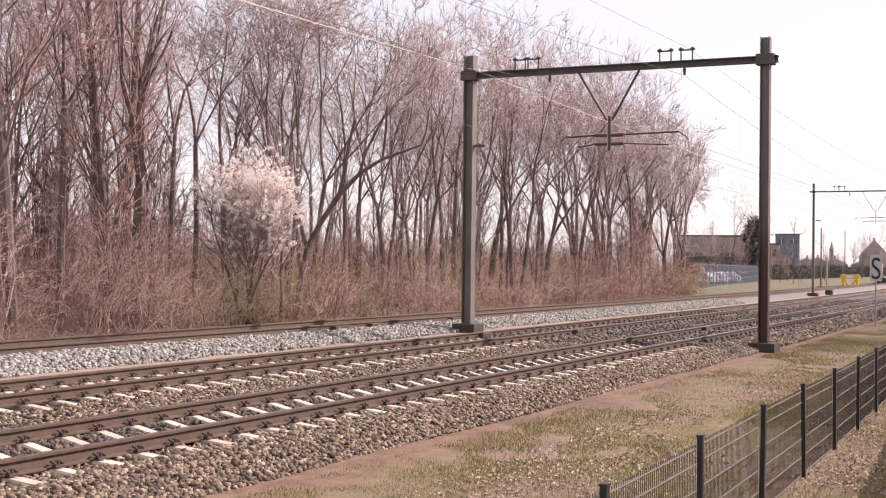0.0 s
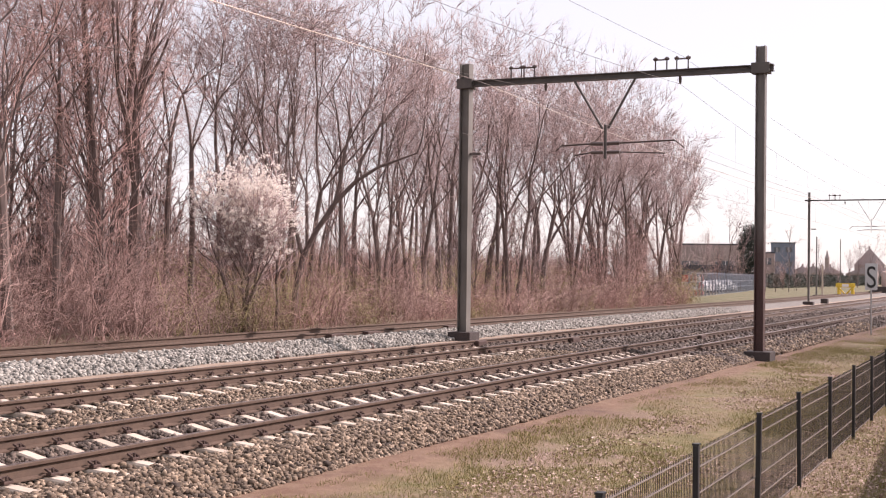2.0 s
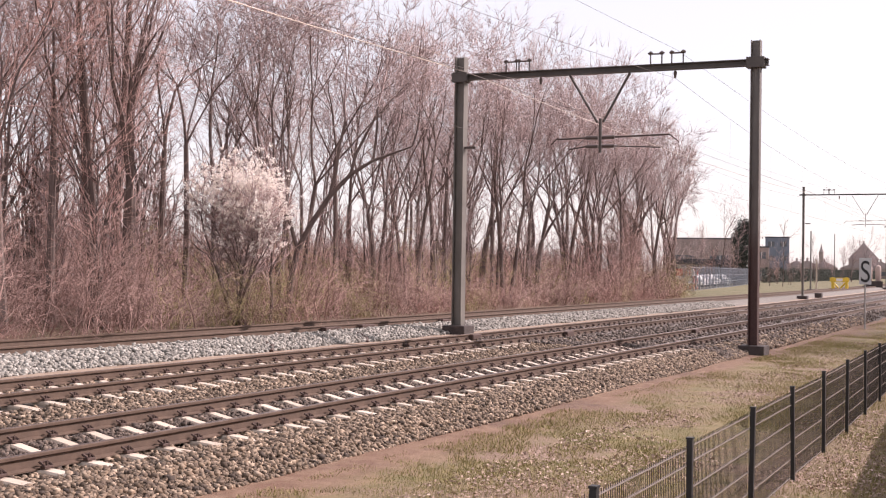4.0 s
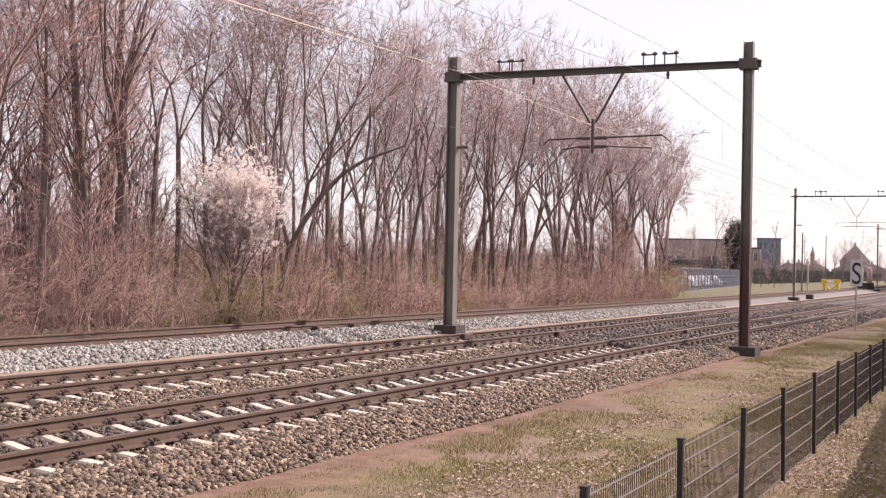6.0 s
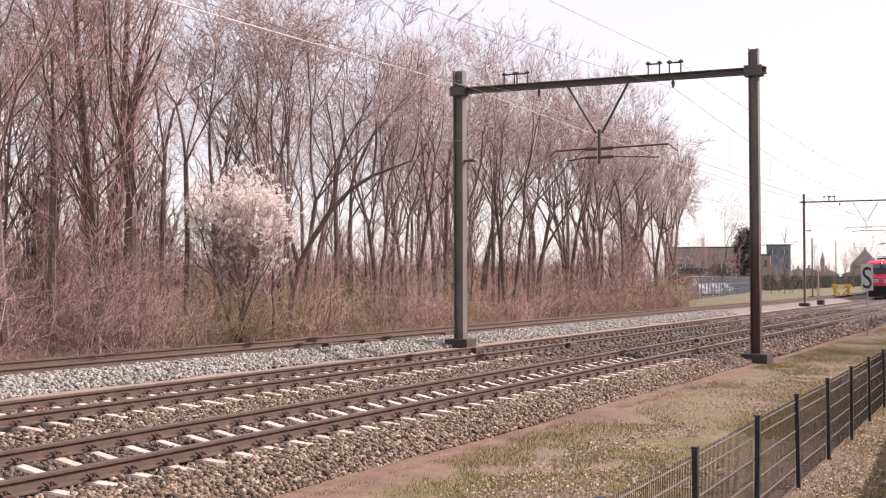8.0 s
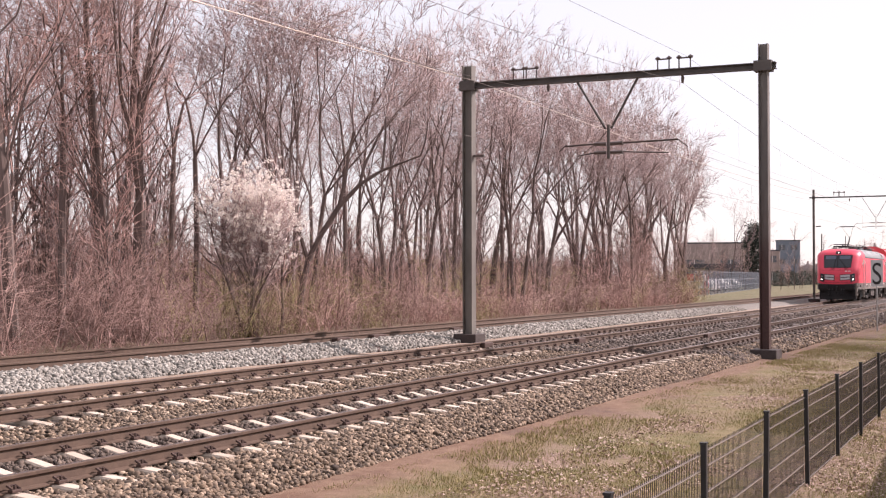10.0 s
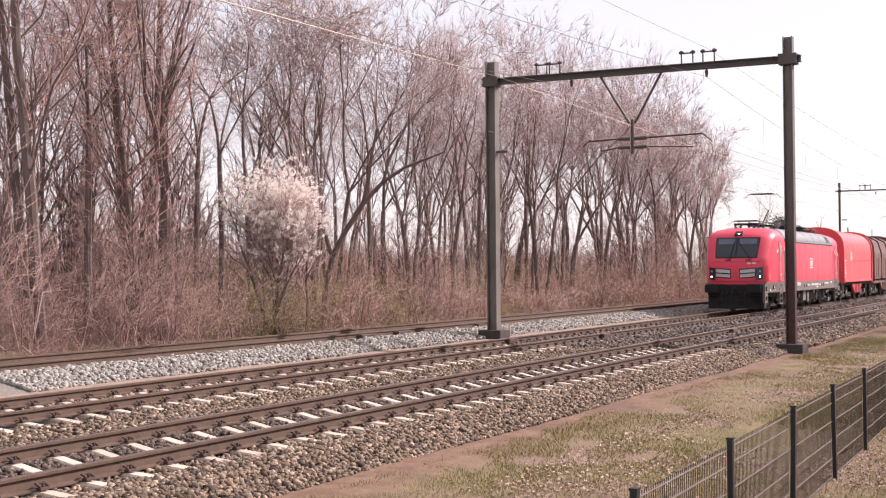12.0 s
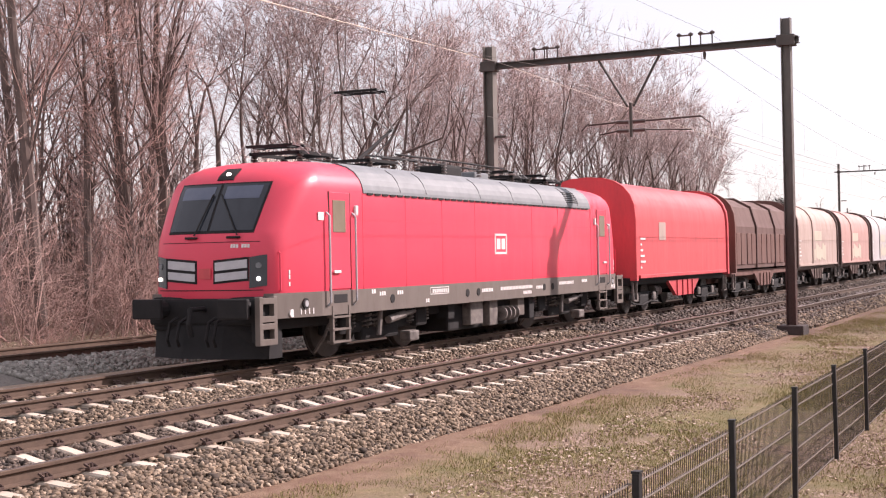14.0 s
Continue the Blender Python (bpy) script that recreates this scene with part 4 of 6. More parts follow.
def patch(s0, s1, z0, z1, d=0.012, n=10, k=5, skew=0.0):
    """A thin plate that follows the cab's front."""
    m = Mesh()
    grid = []
    for i in range(n + 1):
        for j in range(k + 1):
            s, z = s0 + (s1 - s0) * i / n, z0 + (z1 - z0) * j / k
            p = face(s, z + skew * (i / n - 0.5))
            e = face(s + 0.01, z) - face(s - 0.01, z)
            u = face(s, z + 0.02) - face(s, z - 0.02)
            nrm = e.cross(u).normalized()
            if nrm.x > 0:
                nrm = -nrm
            grid.append((p, nrm))
    q = len(grid)
    m.v = [tuple(p + nr * d) for p, nr in grid] + [tuple(p - nr * 0.03) for p, nr in grid]
    for i in range(n):
        for j in range(k):
            a = i * (k + 1) + j
            m.f += [(a, a + 1, a + k + 2, a + k + 1), (q + a, q + a + k + 1, q + a + k + 2, q + a + 1)]
    rim = [i * (k + 1) for i in range(n + 1)] + [n * (k + 1) + j for j in range(1, k + 1)] + [i * (k + 1) + k for i in range(n - 1, -1, -1)] + [j for j in range(k - 1, 0, -1)]
    for a, b in zip(rim, rim[1:] + rim[:1]):
        m.f.append((a, b, b + q, a + q))
    return m


def disc(x, y, z, r, axis="y", t=0.02, n=14):
    d = {"y": (0, t, 0), "x": (t, 0, 0), "z": (0, 0, t)}[axis]
    return Mesh().tube([(x - d[0], y - d[1], z - d[2]), (x + d[0], y + d[1], z + d[2])], r, n)


def wheel(parent, x, side, r, at_axle):
    """A wheel with tread, flange and hub; its own turning part."""
    m = Mesh()
    m.tube([(0, -0.07, 0), (0, -0.05, 0), (0, 0.05, 0), (0, 0.06, 0), (0, 0.09, 0)], [r * 0.94, r, r, r + 0.028, r + 0.02], 26)
    ob = part("wheel", m, M_WHEEL, parent, "", True)
    ob.matrix_basis = pose(x, side * 0.75, at_axle) if side < 0 else pose(x, side * 0.75, at_axle, 0, 0, 180)
    h = Mesh().tube([(0, -0.14, 0), (0, -0.07, 0)], [0.10, 0.16], 12)
    for a in range(5):
        an = a * 2 * math.pi / 5
        h.tube([(math.cos(an) * r * 0.55, -0.085, math.sin(an) * r * 0.55), (math.cos(an) * r * 0.55, -0.06, math.sin(an) * r * 0.55)], 0.04, 6)
    part("hub", h, M_DUSTY, ob)
    return ob


WHEELS = []


def coil(x, y, z0, z1, radius, wire, turns=5):
    """A helical spring as one wound wire."""
    n = turns * 9
    return Mesh().tube([(x + radius * math.cos(k * 6.283 / 9), y + radius * math.sin(k * 6.283 / 9), z0 + (z1 - z0) * k / n) for k in range(n + 1)], wire, 5)


def loco_bogie(t, xc):
    b = part("bogie", Mesh().box(xc - 0.5, -0.92, 0.4, xc + 0.5, 0.92, 0.66, 0.05), M_BLACK, t, "black bogie frame with dusty fittings")
    for s in (-1, 1):
        part("side_frame", Mesh().box(xc - 2.05, s * 1.0 - 0.07, 0.42, xc + 2.05, s * 1.0 + 0.07, 0.72, 0.06), M_BLACK, b)
        part("frame_belly", Mesh().box(xc - 0.75, s * 1.0 - 0.09, 0.26, xc + 0.75, s * 1.0 + 0.09, 0.5, 0.06), M_BLACK, b)
    for dx in (-1.5, 1.5):
        for s in (-1, 1):
            WHEELS.append((wheel(t, xc + dx, s, 0.625, 0.625), 0.625))
        part("axle_box", Mesh().box(xc + dx - 0.24, -1.22, 0.42, xc + dx + 0.24, -1.02, 0.82, 0.07), M_BLACK, b)
        for q in (-0.33, 0.33):
            part("axle_spring", coil(xc + dx + q, -1.12, 0.5, 0.82, 0.07, 0.018), M_DUSTY, b)
    part("damper", Mesh().tube([(xc - 0.1, -1.32, 0.62), (xc + 0.55, -1.32, 0.70), (xc + 0.56, -1.32, 0.70), (xc + 1.0, -1.32, 0.74)], [0.075, 0.075, 0.04, 0.04], 10), M_DUSTY, b, "dusty yaw damper")
    part("damper", Mesh().tube([(xc - 0.45, -1.3, 0.35), (xc - 0.35, -1.3, 0.9)], 0.05, 8), M_DUSTY, b)
    for q in (-0.58, -0.3):
        part("secondary_spring", coil(xc + q, -1.1, 0.5, 0.92, 0.1, 0.024), M_DUSTY, b)
    part("sandpipe", Mesh().tube([(xc - 1.9, -1.15, 0.8), (xc - 2.1, -1.1, 0.4), (xc - 2.05, -0.85, 0.12)], 0.03, 6), M_DUSTY, b)
    part("guard", Mesh().box(xc + 0.75, -1.34, 0.15, xc + 1.15, -1.1, 0.36, 0.04), M_DUSTY, b)


def pantograph(t, x, raised, z=3.62):
    """A single-arm pantograph, up at the wire or folded."""
    p = part("pantograph", Mesh().box(x - 0.6, -0.55, z + 0.12, x + 0.6, -0.47, z + 0.18).box(x - 0.6, 0.47, z + 0.12, x + 0.6, 0.55, z + 0.18).box(x - 0.6, -0.55, z + 0.12, x - 0.5, 0.55, z + 0.18).box(x + 0.5, -0.55, z + 0.12, x + 0.6, 0.55, z + 0.18), M_BLACK, t, "dark single-arm pantograph " + ("raised to the wire" if raised else "folded on the roof"))
    for sx in (-0.5, 0.5):
        for sy in (-0.5, 0.5):
            m = Mesh()
            for j in range(3):
                m.tube([(x + sx, sy, z - 0.04 + j * 0.055), (x + sx, sy, z - 0.01 + j * 0.055), (x + sx, sy, z + 0.01 + j * 0.055)], [0.04, 0.075, 0.04], 8)
            part("insulator", m, M_INSUL, p)
    if raised:
        knee, head = (x + 1.35, 0, z + 0.92), (x + 0.05, 0, 5.20)
    else:
        knee, head = (x + 1.7, 0, z + 0.2), (x - 0.55, 0, z + 0.25)
    a = Mesh().tube([(x - 0.1, 0, z + 0.2), knee], [0.042, 0.03], 7)
    a.tube([(x + 0.3, 0, z + 0.12), (knee[0] + 0.1, 0, knee[2] - 0.1)], 0.015, 5)
    part("lower_arm", a, M_BLACK, p)
    u = Mesh()
    for s in (-1, 1):
        u.tube([(knee[0], s * 0.06, knee[2]), (head[0], s * 0.35, head[2] - 0.06)], [0.017, 0.011], 6)
    part("upper_arm", u, M_GALV, p)
    hd = Mesh()
    horn = Mesh()
    for dx in (-0.2, 0.2):
        hd.box(head[0] + dx - 0.03, -0.5, head[2], head[0] + dx + 0.03, 0.5, head[2] + 0.05, 0.01)
        for e in (-1, 1):
            horn.tube([(head[0] + dx, e * 0.5, head[2] + 0.03), (head[0] + dx, e * 0.66, head[2] - 0.01), (head[0] + dx, e * 0.85, head[2] - 0.16)], 0.01, 6)
    for s in (-0.35, 0.35):
        hd.tube([(head[0] - 0.2, s, head[2]), (head[0] + 0.2, s, head[2])], 0.018, 5)
    part("horn", horn, M_GALV, p)
    part("collector_head", hd, M_BLACK, p)


def cab_side(t, x, flip):
    """Door, handrails, steps and markings on one cab's flank; flip mirrors along the loco."""
    f = (lambda q: LENGTH - q) if flip else (lambda q: q)

    def bx(m, x0, y0, z0, x1, y1, z1, bev=0.0):
        a, b = sorted((f(x0), f(x1)))
        return m.box(a, y0, z0, b, y1, z1, bev)
    y = -W
    d = bx(Mesh(), 2.24, y - 0.012, 1.27, 2.94, y + 0.02, 2.98, 0.01)
    door = part("door", d, M_RED, t, "narrow red cab door with small window")
    part("door_window", bx(Mesh(), 2.34, y - 0.02, 2.27, 2.78, y + 0.01, 2.84, 0.02), M_BRONZE, door, "brown tinted pane")
    g = Mesh()
    for q in (2.215, 2.945):
        bx(g, q, y - 0.006, 1.25, q + 0.02, y + 0.01, 2.99)
    part("door_gap", g, M_BLACK, door)
    part("door_handle", bx(Mesh(), 2.32, y - 0.05, 1.55, 2.55, y - 0.02, 1.60, 0.01), M_WHITE, door)
    for q in (2.14, 3.04):
        r = Mesh().tube([(f(q), y + 0.0, 2.62), (f(q), y - 0.07, 2.56), (f(q), y - 0.07, 1.05), (f(q), y, 0.98)], 0.02, 7)
        part("handrail", r, M_SILVER, t, "pale upright handrail beside the door")
    part("mirror", bx(Mesh(), 3.1, y - 0.05, 2.58, 3.19, y + 0.01, 2.76, 0.02), M_WHITE, t)
    part("notice", bx(Mesh(), 1.88, y - 0.004, 2.48, 2.06, y + 0.01, 2.62), M_WHITE, t, "small white notice plate")
    st = Mesh()
    for q in (2.30, 2.86):
        bx(st, q - 0.03, y - 0.02, 0.30, q + 0.03, y + 0.05, 0.98, 0.008)
    for z in (0.32, 0.54, 0.76):
        bx(st, 2.27, y - 0.03, z, 2.89, y + 0.10, z + 0.035)
    part("ladder", st, M_SKIRT, t, "grey step ladder below the door")
    part("step_recess", bx(Mesh(), 2.34, y - 0.008, 1.02, 2.82, y + 0.05, 1.18, 0.01), M_BLACK, t)
    # front corner step frame with two openings
    cs = part("corner_step", bx(Mesh(), 0.34, -1.31, 1.08, 0.80, -1.21, 1.18, 0.008), M_SKIRT, t, "grey corner step with two square openings")
    for q in (0.36, 0.78):
        part("step_post", bx(Mesh(), q - 0.05, -1.31, 0.40, q + 0.05, -1.21, 1.20, 0.01), M_SKIRT, cs)
    for z in (0.40, 0.66, 0.78):
        part("tread", bx(Mesh(), 0.34, -1.312, z, 0.80, -1.208, z + 0.10, 0.008), M_SKIRT, cs)
    part("corner_step_back", bx(Mesh(), 0.40, -1.20, 0.45, 0.78, -1.08, 1.15), M_BLACK, t)
    part("lamp_ring", disc(f(1.55), -flank(1.55), 1.05, 0.095), M_BLACK, t)
    part("lamp_ring_cap", disc(f(1.55), -flank(1.55) - 0.012, 1.05, 0.055), M_SILVER, t)
    part("emblem", disc(f(1.22), -flank(1.22) - 0.004, 0.86 + 0.04, 0.07, t=0.01), M_WHITE, t, "round white emblem")
    m = Mesh()
    for q in (1.42, 1.52, 1.62, 1.72):
        bx(m, q, -flank(q) - 0.012, 0.87, q + 0.07, -flank(q) + 0.01, 0.97)
    part("marking", m, M_WHITE, t, "row of unreadable white characters")
    h = Mesh().tube([(f(1.02), -1.22, 1.95), (f(0.94), -1.31, 1.92), (f(0.94), -1.31, 1.3), (f(1.02), -1.22, 1.27)], 0.015, 6)
    part("handrail", h, M_RED, t)
    n = Mesh()
    for z in (1.36, 1.48, 1.56):
        bx(n, 1.16, -flank(1.16) - 0.008, z, 1.24, -flank(1.24) + 0.01, z + 0.07)
    part("marking", n, M_WHITE, t)


def locomotive():
    t = thing("locomotive", "bright red electric locomotive with grey-brown skirt and grey roof cowls", "locomotive")
    n = 26
    rings = []
    for z, xf, hw, dp in LEVELS:
        front = [face(math.sin(math.pi / 2 * (-1 + 2 * i / n)), z) for i in range(n + 1)]
        back = [Vector((LENGTH - p.x, -p.y, p.z)) for p in front]
        k = max(1.96, xf + dp + 0.01)
        rings.append([tuple(p) for p in front] + [(k, hw, z), (LENGTH - k, hw, z)] + [tuple(p) for p in back] + [(LENGTH - k, -hw, z), (k, -hw, z)])
    part("body", Mesh().loft(rings), M_RED, t, "", True)
    plan = [(0.80, -flank(0.80) - 0.006), (0.80, flank(0.80) + 0.006), (1.95, W + 0.006), (LENGTH - 1.95, W + 0.006), (LENGTH - 0.80, flank(0.80) + 0.006), (LENGTH - 0.80, -flank(0.80) - 0.006), (LENGTH - 1.95, -W - 0.006), (1.95, -W - 0.006)]
    sk = Mesh().loft([[(x, y, 0.82) for x, y in plan], [(x, y, 1.245) for x, y in plan]])
    part("skirt", sk, M_SKIRT, t, "grey-brown skirt band along the flank")
    part("underframe", Mesh().box(0.66, -1.14, 0.62, LENGTH - 0.66, 1.14, 1.2, 0.05), M_BLACK, t)
    half = [(1.505, 3.0), (1.50, 3.06), (1.475, 3.15), (1.425, 3.26), (1.315, 3.40), (1.155, 3.50), (0.94, 3.575)]
    cw = [(-a, b) for a, b in half] + half[::-1]
    x0, x1 = 3.45, 15.53
    part("roof_cowl", Mesh().prism(cw[::-1], x0, x1), M_GREYROOF, t, "grey slanted roof cowl in sections")
    for x in (4.9, 6.0, 8.6, 10.4, 12.2, 13.9, 14.6):
        part("cowl_seam", Mesh().tube([(x, -1.5, 3.06), (x, -1.425, 3.26), (x, -1.315, 3.40), (x, -1.155, 3.50)], 0.01, 5), M_BLACK, t)
    v = Mesh()
    for k in range(40):
        a = x0 + 0.15 + k * 0.297
        v.box(a, -1.508, 2.97, a + 0.2, -1.48, 3.005)
    part("gutter_vents", v, M_BLACK, t, "row of dark gutter vents")
    for x in (14.25,):
        lv = Mesh()
        for k in range(6):
            z = 3.12 + k * 0.05
            y = -float(np.interp(z, [3.06, 3.15, 3.26, 3.40, 3.5], [1.5, 1.475, 1.425, 1.315, 1.155]))
            lv.box(x - 0.42, y - 0.012, z, x + 0.42, y + 0.04, z + 0.02)
        part("louvre", lv, M_BLACK, t, "dark louvre in the roof cowl")
    # cab front
    part("windscreen_surround", patch(-0.70, 0.70, 2.27, 3.15, 0.006, 16, 6), M_BLACK, t, "", True)
    for s0, s1 in ((-0.675, -0.02), (0.02, 0.675)):
        w = part("windscreen", patch(s0, s1, 2.31, 3.12, 0.014, 10, 6), M_GLASS, t, "dark sloping windscreen pane", True)
        # blind strip, coloured as the glass's blue-grey reflection
        part("sun_blind", patch(s0 * 0.9 + s1 * 0.1, s0 * 0.1 + s1 * 0.9, 2.86, 3.08, 0.018, 8, 3), M_BLIND_REFLECT, w)
        q = (s0 + s1) / 2
        a, b = face(q - 0.16, 2.24), face(-0.05 if s0 < 0 else 0.08, 2.95)
        part("wiper", Mesh().tube([tuple(a + Vector((-0.06, 0, 0))), tuple(b + Vector((-0.05, 0, 0)))], 0.014, 5), M_BLACK, t)
        part("wiper_base", Mesh().tube([tuple(face(q - 0.2, 2.2) + Vector((-0.03, 0, 0))), tuple(face(q, 2.2) + Vector((-0.03, 0, 0)))], 0.022, 5), M_BLACK, t)
    part("lamp_panel", patch(-0.13, 0.13, 3.2, 3.40, 0.02, 4, 3), M_BLACK, t)
    c = face(0, 3.3)
    part("top_lamp", Mesh().tube([(c.x - 0.06, c.y - 0.02, c.z), (c.x + 0.03, c.y - 0.02, c.z)], 0.036, 12), M_LAMP, t, "small lit lamp above the windscreen")
    for s in (-1, 1):
        for z0, z1 in ((1.66, 1.80), (1.48, 1.61)):
            a, b = sorted((s * 0.17, s * 0.66))
            part("grille_bar", patch(a, b, z0, z1, 0.02, 8, 2, 0.05 * s), M_SILVER, t, "silver grille bar")
        a, b = sorted((s * 0.14, s * 0.68))
        part("grille_recess", patch(a, b, 1.44, 1.84, 0.010, 8, 3, 0.05 * s), M_BLACK, t)
        a, b = sorted((s * 0.69, s * 0.89))
        hl = part("headlight", patch(a, b, 1.36, 1.88, 0.022, 6, 4, 0.04 * s), M_GLASS, t, "dark headlight unit with lit lamp")
        p = face(s * 0.80, 1.50)
        part("lit_lamp", Mesh().tube([tuple(p + Vector((-0.05, s * 0.03, 0))), tuple(p + Vector((0.03, 0, 0)))], 0.034, 12), M_LAMP, hl)
        p = face(s * 0.80, 1.72)
        part("marker_lamp", Mesh().tube([tuple(p + Vector((-0.04, s * 0.02, 0))), tuple(p + Vector((0.03, 0, 0)))], 0.05, 10), M_GREYROOF, hl)
        bf = Mesh().tube([(0.70, s * 0.875, 1.0), (0.25, s * 0.875, 1.0)], [0.16, 0.12], 12)
        bf.box(0.14, s * 0.875 - 0.30, 0.84, 0.23, s * 0.875 + 0.30, 1.18, 0.04)
        part("buffer", bf, M_BLACK, t, "black buffer")
        br = Mesh().tube([(LENGTH - 0.62, s * 0.875, 1.0), (LENGTH - 0.12, s * 0.875, 1.0)], [0.16, 0.12], 12)
        br.box(LENGTH - 0.09, s * 0.875 - 0.3, 0.84, LENGTH, s * 0.875 + 0.3, 1.18, 0.04)
        part("buffer", br, M_BLACK, t, "black buffer")
    part("buffer_beam", Mesh().box(0.6, -1.17, 0.72, 0.9, 1.17, 1.17, 0.04), M_BLACK, t)
    part("logo_plate", patch(-0.1, 0.1, 1.5, 1.68, 0.02, 3, 2), M_HOODRED, t, "dull red square emblem plate")
    num = Mesh()
    for k in range(7):
        if k != 3:
            q = patch(-0.68 + k * 0.04, -0.65 + k * 0.04, 2.02, 2.08, 0.012, 1, 1)
            num.add(q.v, q.f)
    part("number_mark", num, M_WHITE, t, "row of small unreadable white characters")
    part("front_seam", patch(-0.8, 0.8, 2.115, 2.125, 0.006, 14, 1), M_BLACK, t)
    part("apron_line", patch(-0.85, 0.85, 1.30, 1.315, 0.006, 14, 1), M_BLACK, t)
    pl = Mesh()
    pl.loft([[(0.75, -1.18, 0.16), (0.45, -0.4, 0.16), (0.45, 0.4, 0.16), (0.75, 1.18, 0.16), (1.15, 1.18, 0.16), (1.15, -1.18, 0.16)], [(0.80, -1.18, 0.72), (0.60, -0.4, 0.72), (0.60, 0.4, 0.72), (0.80, 1.18, 0.72), (1.15, 1.18, 0.72), (1.15, -1.18, 0.72)]])
    part("snow_plough", pl, M_BLACK, t, "black plough plate below the buffers")
    cp = Mesh().tube([(0.6, 0, 1.0), (0.2, 0, 1.0), (0.15, 0, 0.75), (0.22, 0, 0.55)], 0.05, 7)
    part("coupling", cp, M_BLACK, t)
    for y in (-0.45, -0.3, 0.3, 0.5):
        part("brake_hose", Mesh().tube([(0.5, y, 0.85), (0.3, y, 0.78), (0.25, y + 0.03, 0.5), (0.34, y + 0.05, 0.38)], 0.028, 6), M_BLACK, t)
    cab_side(t, 0, False)
    cab_side(t, 0, True)
    # flank: panel lines, emblem, markings and holes in the skirt
    ln = Mesh()
    for x in (3.42, 15.55):
        ln.box(x, -W - 0.004, 1.25, x + 0.015, -W + 0.01, 3.0)
    for x in (5.1, 6.7, 8.3, 11.5, 13.2):
        ln.box(x, -W - 0.003, 1.25, x + 0.008, -W + 0.01, 2.95)
    ln.box(3.42, -W - 0.003, 2.50, 15.5, -W + 0.01, 2.508)
    part("panel_seam", ln, M_RED, t)
    lg = Mesh()
    X0, X1, Z0, Z1 = 9.33, 10.0, 1.84, 2.30
    for a, b, c, d in ((X0, Z0, X1, Z0 + 0.05), (X0, Z1 - 0.05, X1, Z1), (X0, Z0, X0 + 0.05, Z1), (X1 - 0.05, Z0, X1, Z1), (9.44, 1.95, 9.63, 2.19), (9.70, 1.95, 9.89, 2.19)):
        lg.box(a, -W - 0.006, b, c, -W + 0.01, d)
    part("flank_emblem", lg, M_WHITE, t, "white framed square emblem")
    for x in (7.85, 8.4, 12.2, 12.75, 4.5):
        part("skirt_hole", disc(x, -W - 0.01, 1.03, 0.085, t=0.006), M_BLACK, t)
    mk = Mesh()
    for a, b, z in ((8.6, 9.15, 1.02), (9.6, 11.4, 1.03), (10.9, 11.4, 0.9), (11.7, 12.1, 1.0), (6.2, 6.9, 1.08), (13.2, 14.2, 1.06), (4.0, 4.25, 1.1), (4.7, 4.95, 1.1), (5.9, 6.0, 0.9), (14.8, 15.2, 1.08), (3.7, 3.8, 1.15)):
        x = a
        while x < b:
            mk.box(x, -W - 0.010, z, x + 0.06, -W - 0.002, z + 0.075)
            x += 0.085
    part("marking", mk, M_WHITE, t, "rows of unreadable white characters on the skirt")
    fr = Mesh()
    for a, b, c, d in ((6.1, 1.05, 6.95, 1.065), (6.1, 1.18, 6.95, 1.195), (6.1, 1.05, 6.115, 1.195), (6.935, 1.05, 6.95, 1.195)):
        fr.box(a, -W - 0.010, b, c, -W - 0.002, d)
    part("data_frame", fr, M_WHITE, t)
    # below the floor between the bogies
    part("transformer", Mesh().box(7.6, -1.15, 0.22, 11.4, 1.15, 0.85, 0.06), M_BLACK, t)
    for x0, x1, z0, mat in ((8.3, 8.95, 0.32, M_DUSTY), (9.3, 9.75, 0.25, M_DUSTY), (10.9, 11.3, 0.4, M_SKIRT), (7.2, 7.5, 0.5, M_BLACK), (11.6, 11.9, 0.3, M_BLACK)):
        part("equipment_box", Mesh().box(x0, -1.35, z0, x1, -1.05, 0.84, 0.03), mat, t, "small dusty equipment box under the floor")
    for k in range(4):
        x = 9.85 + k * 0.24
        part("air_tank", Mesh().tube([(x, -1.36, 0.5), (x + 0.1, -1.36, 0.5)], [0.17, 0.15], 12), M_DUSTY, t)
    loco_bogie(t, 4.74)
    loco_bogie(t, LENGTH - 4.74)
    # roof gear
    part("roof_deck", Mesh().box(2.7, -0.85, 3.52, LENGTH - 2.7, 0.85, 3.585, 0.02), M_GREYROOF, t)
    pantograph(t, 3.4, False)
    pantograph(t, 6.0, True)
    pantograph(t, 13.2, False)
    pantograph(t, 15.4, False)
    bus = Mesh()
    for y, z in ((-0.5, 3.95), (0.3, 3.98), (-0.15, 3.9)):
        bus.tube([(6.6, y, z), (8.3, y * 0.8, z + 0.02), (10.2, y, z), (12.2, y, z - 0.02)], 0.022, 5)
    part("bus_bar", bus, M_BLACK, t)
    for k in range(9):
        x = 7.0 + k * 0.62
        m = Mesh()
        for j in range(5):
            m.tube([(x, (-0.5, 0.3, -0.15)[k % 3], 3.6 + j * 0.07), (x, (-0.5, 0.3, -0.15)[k % 3], 3.64 + j * 0.07)], [0.07, 0.045], 9)
        part("insulator", m, M_INSUL, t)
    part("breaker_box", Mesh().box(8.9, -0.45, 3.58, 9.9, 0.25, 3.86, 0.05), M_BLACK, t)
    part("roof_resistor", Mesh().box(10.7, -0.4, 3.58, 11.5, 0.5, 3.8, 0.05), M_GREYROOF, t)
    return t


